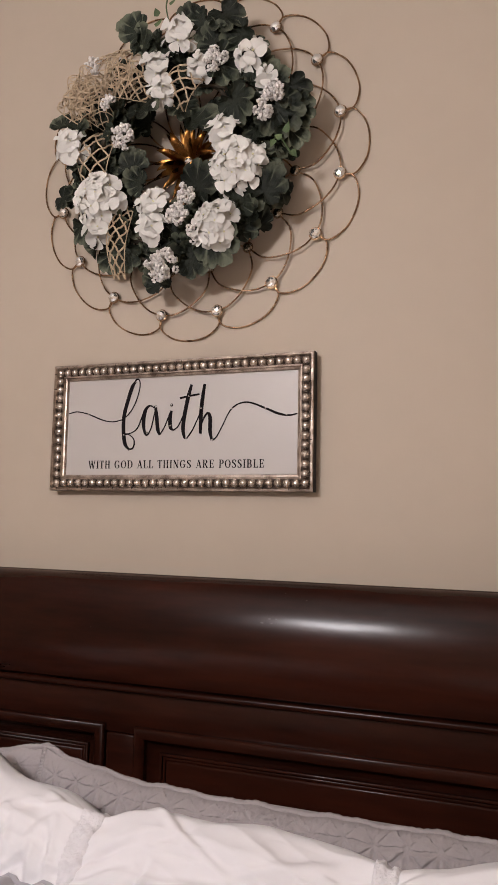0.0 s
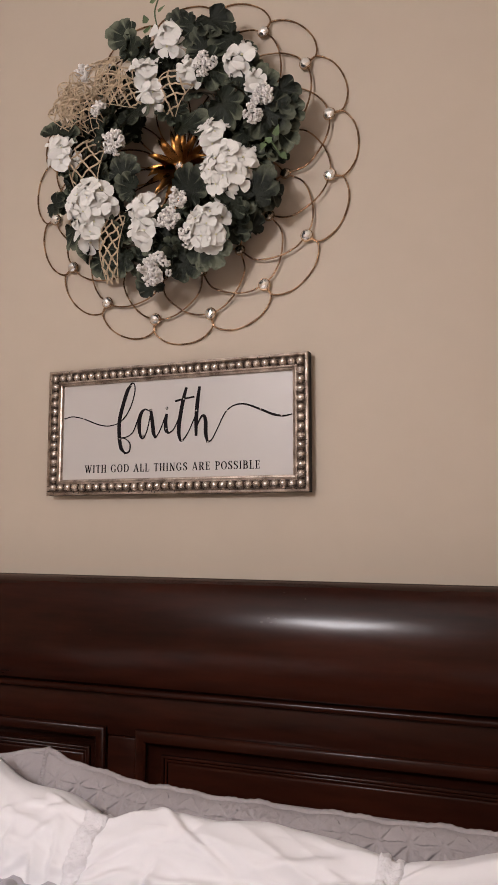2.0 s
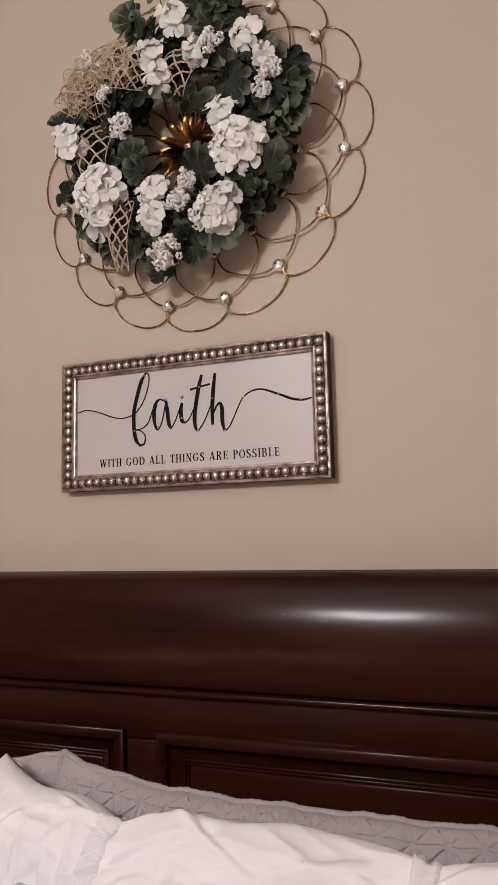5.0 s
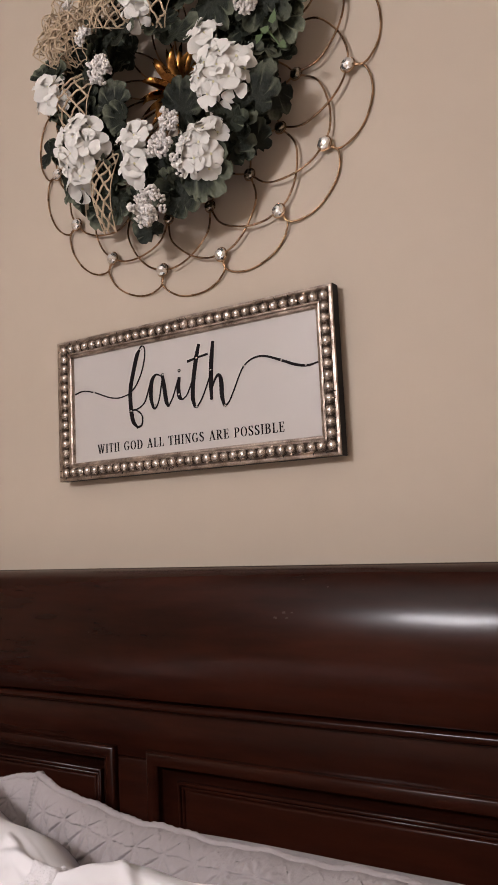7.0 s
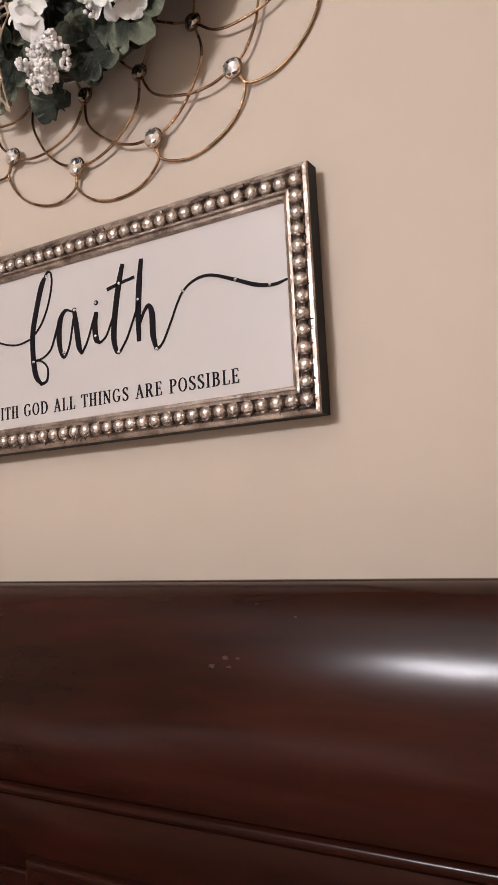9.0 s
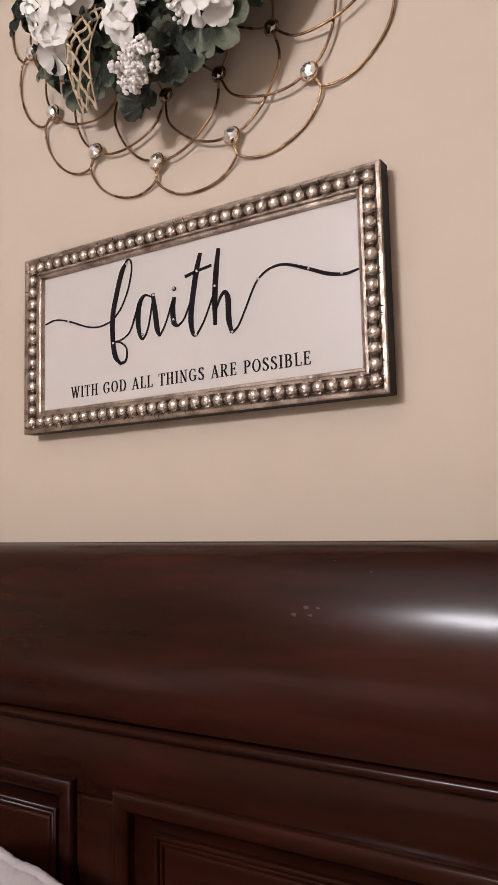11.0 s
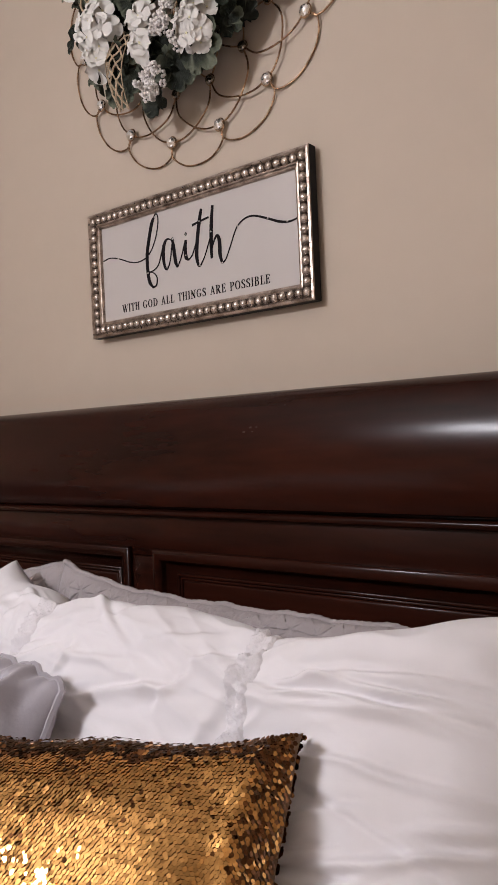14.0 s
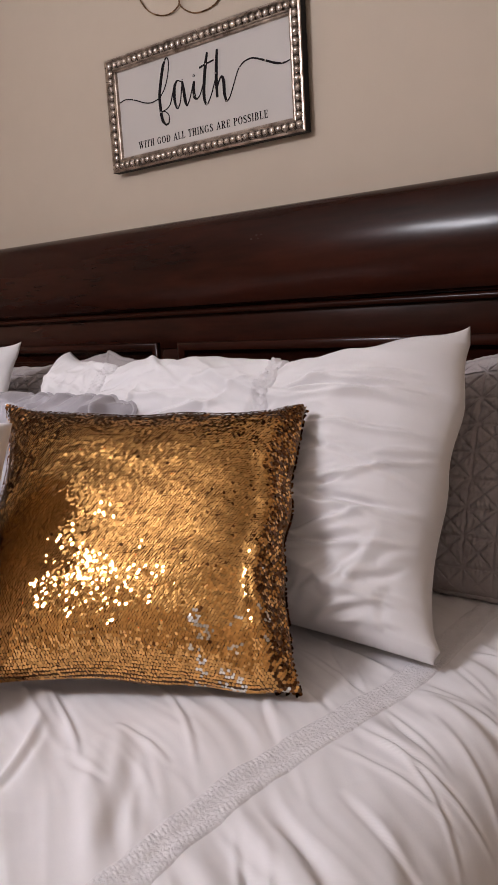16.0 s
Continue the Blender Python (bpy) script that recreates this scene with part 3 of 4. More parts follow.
satin_pillow()


def front_pillow():
    p = thing("white_cushion", lean_pose(0.36, -1.29, BED_TOP + 0.03, 18, 55, 13), "plain soft white cotton cushion lying on the duvet", "pillow")
    pt = pillow_surface(0.38, 0.41, 0.17, 0.05, 6.6, 0.010, power=0.50, square=4.6, ragged=0.012)
    put("cover", pillow_mesh("cover", pt, 60, 60, M_WHITE), p)


front_pillow()


def sequin_cushion():
    yaw = 32.0
    base = Vector((0.627, -1.036, BED_TOP + 0.026))
    p = thing("sequin_cushion", lean_pose(base.x, base.y, base.z, 41, yaw, 3.0), "square gold sequin cushion with a bronze edge", "cushion")
    W, H = 0.484, 0.444
    flat = pillow_surface(W, H, 0.15, 0.085, 1.4, 0.004, power=0.62)

    def pt(u, v, side):
        """The cushion with its two flared, knotted corners and an uneven side seam."""
        q = flat(u, v, side)
        ear = max(0.0, abs(u) - 0.80) / 0.20 * max(0.0, abs(v) - 0.80) / 0.20
        q.x += (0.006 if v > 0 else 0.012) * math.copysign(ear, u) + 0.009 * noise.noise(Vector((v * 3.3, 1.0, 0.0))) * max(0.0, u - 0.7) / 0.3
        q.z += 0.004 * ear + 0.006 * noise.noise(Vector((u * 2.5, v, 4.0))) * max(0.0, abs(v) - 0.8) / 0.2
        q.y += side * 0.014 * ear
        q.z -= 0.006 * (1 - u * u) * max(0.0, -v) ** 2
        if side < 0:
            # the puffed hem along the side
            mid = 0.87 + 0.030 * math.sin(v * 6 + 1)
            q.y -= 0.0145 * math.exp(-((u - mid) / 0.072) ** 2) * (1 - v ** 8) * (0.75 - 0.25 * math.tanh((v - 0.1) * 5) + 0.35 * noise.noise(Vector((v * 9, 2.0, 0.0))))
        return q
    put("cover", pillow_mesh("cover", pt, 60, 60, M_BACKING), p, None, "dark brown backing cloth")
    rng = np.random.default_rng(5)
    groups = {"gold": ([], []), "bronze": ([], []), "silver": ([], [])}
    du, dv = 0.0043 / (W / 2), 0.0035 / (H / 2)
    rows_n = int(1.992 / dv)
    for r in range(rows_n):
        v0 = -0.996 + dv * r
        for c in range(int(1.992 / du)):
            u = -0.996 + du * (c + 0.5 * (r % 2)) + rng.normal(0, 0.0015)
            v = min(0.996, max(-0.996, v0 + 0.010 * math.sin(u * 5 + 1) + rng.normal(0, 0.0012)))
            if u > 0.997:
                continue
            P = pt(u, v, -1)
            e = 0.01
            tu = (pt(u + e, v, -1) - pt(u - e, v, -1)).normalized()
            tv = (pt(u, v + e, -1) - pt(u, v - e, -1)).normalized()
            nn = tu.cross(tv).normalized()
            rough_band = u > 0.865 + 0.030 * math.sin(v * 6 + 1) + rng.normal(0, 0.015)
            top_band = v > 0.89 - 0.12 * abs(noise.noise(Vector((u * 4, 0, 0))))
            patch = noise.noise(Vector((u * 9, v * 9, 3.0)))
            kind = "gold"
            jit = 0.060
            lift = 0.074
            if rough_band:
                jit, lift = 0.15, 0.12
                if rng.random() < 0.42 + 0.6 * max(0, patch):
                    kind = "bronze"
                elif patch < -0.25 and v < -0.3:
                    kind = "silver"
            if v < -0.62 and 0.45 < u < 0.75 and patch > 0.05 and rng.random() < 0.45:
                kind = "silver"
            if top_band and rng.random() < 0.8:
                kind, jit = "bronze", 0.15
            # stray bronze, more towards the top: stands in for the darker reflection there
            if rng.random() < 0.008 + 0.10 * max(0.0, v - 0.45):
                kind = "bronze"
            if v < -0.7:
                jit, lift = max(jit, 0.075), min(lift, 0.05)
            flow = -0.15 + 0.035 * noise.noise(Vector((u * 2.5, v * 2.5, 8.0)))
            nrm = (nn + tv * (-lift + rng.normal(0, jit * 1.35)) * -1.0 + tu * (flow + rng.normal(0, jit))).normalized()
            a = (tu - nrm * tu.dot(nrm)).normalized()
            b = nrm.cross(a)
            ctr = P + nn * (0.0022 + rng.random() * 0.0006)
            vs, fs = groups[kind]
            k0 = len(vs)
            rng_r = 0.00262 * rng.uniform(0.92, 1.06)
            for k in range(7):
                ang = 2 * math.pi * k / 7
                vs.append(ctr + (a * math.cos(ang) + b * math.sin(ang)) * rng_r)
            fs.append(tuple(range(k0, k0 + 7)))
    # dark sequins wrap round the rim to the back
    vs, fs = groups["bronze"]
    for _ in range(2600):
        t = rng.uniform(-1, 1)
        w = 1 - rng.random() ** 1.5 * 0.12
        u, v = ((w, t), (t, w), (-w, t))[int(rng.integers(0, 3))]
        P = pt(u, v, 1)
        a = Vector((rng.normal(), 0.25 * rng.normal(), rng.normal())).normalized()
        b = Vector((0.5 * u, 1.0, 0.5 * v)).cross(a).normalized()
        k0 = len(vs)
        for k in range(7):
            ang = 2 * math.pi * k / 7
            vs.append(P + Vector((0.001 * u, 0.0015, 0.001 * v)) + (a * math.cos(ang) + b * math.sin(ang)) * 0.0027)
        fs.append(tuple(range(k0, k0 + 7)))
    for kind, mat, lab in (("gold", M_SEQUIN, "shiny gold sequins"), ("bronze", M_SEQUIN_BACK, "dark bronze reversed sequins, some standing in for shade near the top"), ("silver", M_SEQUIN_SILVER, "silver reversed sequins")):
        vs, fs = groups[kind]
        put(kind + "_sequin_layer", mesh_from(kind + "_sequin_layer", vs, fs, mat, False), p, None, lab, "stuff")


sequin_cushion()


# ---------------- the framed sign ----------------
THICK, THIN = 0.145, 0.054


def serif_glyphs():
    """Roman capitals as strokes: ('l', x0, y0, x1, y1, width) bars, ('a', cx, cy, rx, ry, from, to) arcs; cap height 1."""
    def stem(x, w=THICK):
        return [("l", x, 0.0, x, 1.0, w), ("l", x - 0.16, 0.025, x + 0.16, 0.025, 0.05), ("l", x - 0.16, 0.975, x + 0.16, 0.975, 0.05)]

    def arm(x0, x1, y, tick=0.0):
        out = [("l", x0, y, x1, y, THIN)]
        if tick:
            out.append(("l", x1 - 0.02, y, x1 + 0.015, y + tick, 0.05))
        return out
    foot = 0.025
    return {
        " ": (0.42, []),
        "I": (0.38, stem(0.19)),
        "T": (0.70, stem(0.35)[:2] + arm(0.35, 0.06, 0.97) + arm(0.35, 0.64, 0.97) + [("l", 0.06, 0.99, 0.045, 0.76, 0.05), ("l", 0.64, 0.99, 0.655, 0.76, 0.05)]),
        "H": (0.84, stem(0.19) + stem(0.65) + arm(0.19, 0.65, 0.51)),
        "L": (0.66, stem(0.19) + arm(0.19, 0.60, 0.03, 0.24)),
        "E": (0.68, stem(0.19) + arm(0.19, 0.58, 0.97, -0.20) + arm(0.19, 0.48, 0.51) + [("l", 0.48, 0.62, 0.48, 0.40, 0.05)] + arm(0.19, 0.60, 0.03, 0.22)),
        "W": (1.12, [("l", 0.12, 1.0, 0.35, 0.0, THICK), ("l", 0.35, 0.0, 0.56, 1.0, THIN), ("l", 0.53, 1.0, 0.76, 0.0, THICK), ("l", 0.76, 0.0, 0.99, 1.0, THIN),
                     ("l", 0.0, 0.975, 0.26, 0.975, 0.05), ("l", 0.42, 0.975, 0.68, 0.975, 0.05), ("l", 0.88, 0.975, 1.10, 0.975, 0.05)]),
        "A": (0.82, [("l", 0.12, 0.0, 0.40, 1.0, THIN), ("l", 0.39, 1.0, 0.68, 0.0, THICK), ("l", 0.20, 0.33, 0.57, 0.33, 0.055), ("l", 0.0, foot, 0.25, foot, 0.05), ("l", 0.53, foot, 0.82, foot, 0.05)]),
        "N": (0.86, [("l", 0.17, 0.0, 0.17, 1.0, THIN), ("l", 0.68, 0.0, 0.68, 1.0, THIN), ("l", 0.17, 0.98, 0.67, 0.02, THICK), ("l", 0.02, foot, 0.32, foot, 0.05),
                     ("l", 0.02, 0.975, 0.22, 0.975, 0.05), ("l", 0.53, 0.975, 0.83, 0.975, 0.05)]),
        "O": (0.84, [("a", 0.41, 0.5, 0.31, 0.47, 0, 360)]),
        "G": (0.86, [("a", 0.42, 0.5, 0.32, 0.47, 48, 318), ("l", 0.66, 0.10, 0.66, 0.42, 0.14), ("l", 0.50, 0.42, 0.80, 0.42, 0.05), ("l", 0.645, 0.96, 0.66, 0.72, 0.05)]),
        "D": (0.84, stem(0.19) + [("a", 0.36, 0.5, 0.36, 0.47, -90, 90), ("l", 0.19, 0.97, 0.38, 0.97, THIN), ("l", 0.19, 0.03, 0.38, 0.03, THIN)]),
        "P": (0.70, stem(0.19) + [("a", 0.34, 0.735, 0.25, 0.235, -90, 90), ("l", 0.19, 0.97, 0.36, 0.97, THIN), ("l", 0.19, 0.50, 0.36, 0.50, THIN)]),
        "R": (0.82, stem(0.19) + [("a", 0.34, 0.745, 0.25, 0.225, -90, 90), ("l", 0.19, 0.97, 0.36, 0.97, THIN), ("l", 0.19, 0.52, 0.36, 0.52, THIN), ("l", 0.38, 0.52, 0.66, 0.0, THICK), ("l", 0.60, foot, 0.82, foot, 0.05)]),
        "B": (0.76, stem(0.19) + [("a", 0.34, 0.755, 0.22, 0.215, -90, 90), ("a", 0.34, 0.285, 0.27, 0.255, -90, 90), ("l", 0.19, 0.97, 0.36, 0.97, THIN), ("l", 0.19, 0.53, 0.36, 0.53, THIN),
                                  ("l", 0.19, 0.03, 0.36, 0.03, THIN)]),
        "S": (0.64, [("a", 0.32, 0.745, 0.20, 0.225, 30, 250), ("l", 0.17, 0.66, 0.47, 0.37, THICK), ("a", 0.30, 0.265, 0.22, 0.235, 50, -150), ("l", 0.50, 0.97, 0.51, 0.74, 0.05), ("l", 0.085, 0.03, 0.075, 0.27, 0.05)]),
    }


def serif_line(words, span, height):
    """One line of raised capitals, cap height and span given, facing -y, starting at the origin."""
    glyphs = serif_glyphs()
    gap = 0.10
    total = sum(glyphs[c][0] + gap for c in words) - gap
    sx = span / total
    verts, faces = [], []

    def solid(left, right, depth):
        k0 = len(verts)
        for a, b in zip(left, right):
            for (x, z), y in ((a, -depth), (b, -depth), (b, 0.0004), (a, 0.0004)):
                verts.append((x * sx, y, z * height))
        n = len(left)
        for i in range(n - 1):
            for j in range(4):
                faces.append((k0 + 4 * i + j, k0 + 4 * i + (j + 1) % 4, k0 + 4 * i + 4 + (j + 1) % 4, k0 + 4 * i + 4 + j))
        faces.append((k0 + 3, k0 + 2, k0 + 1, k0))
        faces.append(tuple(k0 + 4 * (n - 1) + j for j in range(4)))
    cx = 0.0
    for c in words:
        adv, strokes = glyphs[c]
        for i, st in enumerate(strokes):
            depth = 0.0007 + 0.00004 * i
            if st[0] == "l":
                _, x0, y0, x1, y1, wd = st
                pts, wds = [(x0, y0), (x1, y1)], [wd, wd]
            else:
                _, ax, ay, rx, ry, f, t = st
                angs = [radians(f + (t - f) * k / 20) for k in range(21)]
                pts = [(ax + rx * math.cos(a), ay + ry * math.sin(a)) for a in angs]
                wds = [THIN + (THICK - THIN) * abs(math.cos(a)) ** 1.4 for a in angs]
            left, right = [], []
            for k, (x, y) in enumerate(pts):
                xa, ya = pts[max(0, k - 1)]
                xb, yb = pts[min(len(pts) - 1, k + 1)]
                dx, dy = xb - xa, yb - ya
                ln = math.hypot(dx, dy) or 1.0
                ox, oy = -dy / ln * wds[k] / 2, dx / ln * wds[k] / 2
                left.append((cx + x + ox, y + oy))
                right.append((cx + x - ox, y - oy))
            solid(left, right, depth)
        cx += adv + gap
    return mesh_from("lettering", verts, faces, M_INK, False)


def sign():
    W, H, ZC, D = 0.332, 0.1525, 1.6712, 0.036
    s = thing("framed_sign", Matrix.Translation((0, 0, ZC)), "white sign with black script in a beaded silver frame", "sign")
    # moulding in section: inset from the outer edge, depth from the wall
    prof = [(0.0, 0.010), (0.0, D - 0.0035), (0.0015, D - 0.001), (0.006, D), (0.0085, D - 0.003), (0.0105, D - 0.008), (0.0265, D - 0.008), (0.0275, D - 0.004), (0.031, D - 0.003),
            (0.033, D - 0.0055), (0.0365, D - 0.0065), (0.038, D - 0.010), (0.038, 0.016)]
    corners = ((-1, -1), (1, -1), (1, 1), (-1, 1))
    names = ("bottom_rail", "side_rail", "top_rail", "side_rail")
    for k in range(4):
        a, b = corners[k], corners[(k + 1) % 4]
        bm = bmesh.new()
        ra = [bm.verts.new((a[0] * (W - i), -d, a[1] * (H - i))) for i, d in prof]
        rb = [bm.verts.new((b[0] * (W - i), -d, b[1] * (H - i))) for i, d in prof]
        for i in range(len(prof) - 1):
            f = bm.faces.new((ra[i], rb[i], rb[i + 1], ra[i + 1]))
            f.material_index = 1 if i == 0 else (2 if i in (5,) else 0)
        bmesh.ops.recalc_face_normals(bm, faces=bm.faces)
        part(names[k], bm, [M_SILVER, M_BLACK, M_TARNISH], s, "antique silver moulding with black outer side", smooth=False)
    # beads and the links between them
    bm = bmesh.new()
    bmesh.ops.create_uvsphere(bm, u_segments=14, v_segments=8, radius=1.0)
    bead = to_mesh("bead", bm, M_BEAD)
    bm = bmesh.new()
    bmesh.ops.create_cone(bm, cap_ends=True, segments=10, radius1=1, radius2=1, depth=1)
    link = to_mesh("bead_link", bm, M_TARNISH)
    inset = 0.0185
    for z in (-1, 1):
        n = 32
        for i in range(n):
            x = -(W - inset) + 2 * (W - inset) * i / (n - 1)
            put("bead", bead, s, Matrix.LocRotScale((x, -D + 0.0055, z * (H - inset)), None, (0.0095, 0.0086, 0.0099)))
            if i < n - 1:
                xm = x + (W - inset) / (n - 1)
                put("bead_link", link, s, Matrix.LocRotScale((xm, -D + 0.0065, z * (H - inset)), Euler((0, radians(90), 0)), (0.0055, 0.0045, 0.004)))
    for x in (-1, 1):
        n = 14
        for i in range(n):
            z = -(H - inset) + 2 * (H - inset) * i / (n - 1)
            if 0 < i < n - 1:
                put("bead", bead, s, Matrix.LocRotScale((x * (W - inset), -D + 0.0055, z), None, (0.0099, 0.0086, 0.0095)))
            if i < n - 1:
                zm = z + (H - inset) / (n - 1)
                put("bead_link", link, s, Matrix.LocRotScale((x * (W - inset), -D + 0.0065, zm), None, (0.0055, 0.0045, 0.004)))
    # dark crackle in the silvering of the outer lip
    bm = bmesh.new()
    rr = random.Random(7)
    for side, n in (("r", 26), ("b", 34), ("t", 12), ("l", 10)):
        for _ in range(n):
            a = rr.uniform(-0.97, 0.97)
            q = rr.uniform(0.0075, 0.0105)
            ln = rr.uniform(0.002, 0.006)
            pts = []
            for m in range(4):
                off, drift = q - ln * m / 3, rr.uniform(-0.0012, 0.0012)
                dep = -D + (0.0002 if off < 0.006 else (off - 0.006) * 1.2) - 0.0002
                pts.append({"r": (W - off, dep, a * H + drift), "l": (-W + off, dep, a * H + drift), "t": (a * W + drift, dep, H - off), "b": (a * W + drift, dep, -H + off)}[side])
            tube(bm, pts, [0.0004, 0.0009, 0.0008, 0.0003], 4)
    part("crackle", bm, M_BLACK, s, "dark crackle in the silver finish", smooth=False, kind="stuff")
    yb = -0.022
    part("board", box_bm(-W + 0.0365, W - 0.0365, yb, -0.0135, -H + 0.0365, H - 0.0365), M_BOARD, s, "smooth white board", smooth=False)
    part("backing", box_bm(-W + 0.004, W - 0.004, -0.013, -0.0105, -H + 0.004, H - 0.004), M_BLACK, s, smooth=False)

    def stroke(pts, widths):
        """A flat brush stroke in the board's plane, a little proud of it."""
        line = spline([(x, 0, z) for x, z in pts], 10)
        n = len(line)
        bm = bmesh.new()
        prev = None
        for i, p in enumerate(line):
            a, b = line[max(0, i - 1)], line[min(n - 1, i + 1)]
            d = (b - a).normalized()
            side = Vector((-d.z, 0, d.x))
            t = i / (n - 1) * (len(widths) - 1)
            k = min(int(t), len(widths) - 2)
            wd = (widths[k] + (widths[k + 1] - widths[k]) * (t - k)) / 2
            row = [bm.verts.new(p + side * wd + Vector((0, yb - 0.0016, 0))), bm.verts.new(p - side * wd + Vector((0, yb - 0.0016, 0)))]
            row += [bm.verts.new(p - side * wd + Vector((0, yb + 0.0005, 0))), bm.verts.new(p + side * wd + Vector((0, yb + 0.0005, 0)))]
            if prev:
                for j in range(4):
                    bm.faces.new((prev[j], prev[(j + 1) % 4], row[(j + 1) % 4], row[j]))
            else:
                bm.faces.new(row)
            prev = row
        bm.faces.new(prev[::-1])
        bmesh.ops.recalc_face_normals(bm, faces=bm.faces)
        part("script_stroke", bm, M_INK, s, smooth=False)

    T, K = 0.0024, 0.0090
    stroke([(-0.292, 0.035), (-0.268, 0.039), (-0.236, 0.032), (-0.197, 0.017), (-0.168, 0.012), (-0.139, 0.017)], [T, T, 0.003, 0.003, T, T])
    stroke([(-0.109, 0.107), (-0.118, 0.094), (-0.129, 0.061), (-0.138, 0.024), (-0.138, -0.013), (-0.133, -0.041), (-0.122, -0.055)], [0.004, K, K, K, K, K, 0.004])
    stroke([(-0.124, -0.055), (-0.111, -0.051), (-0.109, -0.033), (-0.121, -0.021), (-0.136, -0.018)], [0.005, 0.0035, T, T, T])
    stroke([(-0.136, -0.018), (-0.118, -0.016), (-0.102, -0.006), (-0.092, 0.015), (-0.084, 0.036)], [T, T, T, 0.003, T])
    stroke([(-0.112, 0.104), (-0.106, 0.1115), (-0.099, 0.108), (-0.098, 0.09), (-0.106, 0.061), (-0.119, 0.037), (-0.133, 0.022)], [0.004, 0.003, T, T, T, T, T])
    stroke([(-0.057, 0.042), (-0.071, 0.047), (-0.082, 0.034), (-0.085, 0.005), (-0.080, -0.018), (-0.073, -0.020), (-0.064, -0.003), (-0.056, 0.033)], [T, 0.004, K, K, 0.005, 0.003, T, T])
    stroke([(-0.055, 0.047), (-0.051, 0.021), (-0.047, -0.009), (-0.042, -0.022)], [0.006, K, K, 0.004])
    stroke([(-0.042, -0.022), (-0.030, -0.004), (-0.016, 0.030)], [0.003, T, T])
    stroke([(-0.013, 0.034), (-0.016, 0.015), (-0.014, -0.005), (-0.007, -0.012)], [0.006, K, K, 0.004])
    stroke([(-0.007, -0.012), (0.005, -0.003), (0.018, 0.022)], [0.003, T, T])
    stroke([(0.037, 0.093), (0.029, 0.064), (0.021, 0.023), (0.018, -0.008), (0.022, -0.028), (0.028, -0.031)], [0.006, K, K, K, 0.006, 0.004])
    stroke([(0.028, -0.031), (0.042, -0.012), (0.056, 0.017), (0.064, 0.034)], [0.003, T, T, T])
    stroke([(0.008, 0.062), (0.029, 0.066), (0.057, 0.070)], [0.005, 0.004, 0.004])
    stroke([(0.070, 0.093), (0.065, 0.057), (0.062, 0.016), (0.062, -0.021)], [0.006, K, K, 0.006])
    stroke([(0.063, 0.000), (0.073, 0.020), (0.081, 0.025), (0.0855, 0.012), (0.086, -0.016), (0.091, -0.037)], [T, 0.004, 0.006, K, K, 0.005])
    stroke([(0.091, -0.037), (0.102, -0.029), (0.116, -0.004), (0.127, 0.018), (0.138, 0.034), (0.157, 0.045), (0.182, 0.046), (0.219, 0.032), (0.247, 0.020), (0.272, 0.015),
            (0.292, 0.018)], [0.004, T, T, T, T, 0.003, 0.0038, 0.005, 0.0055, 0.004, T])
    bm = tube(bmesh.new(), [(-0.0125 + 0.0028 * math.cos(k * 0.524), yb - 0.0012, 0.047 + 0.0028 * math.sin(k * 0.524)) for k in range(12)], 0.0009, 6, closed=True)
    part("script_dot", bm, M_INK, s)
    bm = bmesh.new()
    bmesh.ops.create_uvsphere(bm, u_segments=8, v_segments=6, radius=0.0023)
    stone = to_mesh("rhinestone", bm, M_STONE, False)
    for x, z in ((-0.107, 0.105), (-0.136, -0.02), (-0.075, -0.015), (-0.053, 0.044), (-0.0125, 0.047), (-0.014, -0.001), (0.031, 0.066), (0.027, -0.03), (0.063, 0.037), (0.092, -0.036),
                 (0.138, 0.034), (0.219, 0.032), (0.268, 0.016), (-0.236, 0.032)):
        put("rhinestone", stone, s, Matrix.Translation((x, yb - 0.0018, z)), "sparkling rhinestone")
    put("lettering", serif_line("WITH GOD ALL THINGS ARE POSSIBLE", 0.449, 0.0188), s, Matrix.Translation((-0.2315, yb - 0.0002, -0.0994)), "black capital lettering")


sign()

# ---------------- the wire wall flower ----------------
WX, WZ = 0.020, 2.2955


def polar(r, deg, y=0.0):
    return Vector((r * math.cos(radians(deg)), y, r * math.sin(radians(deg))))


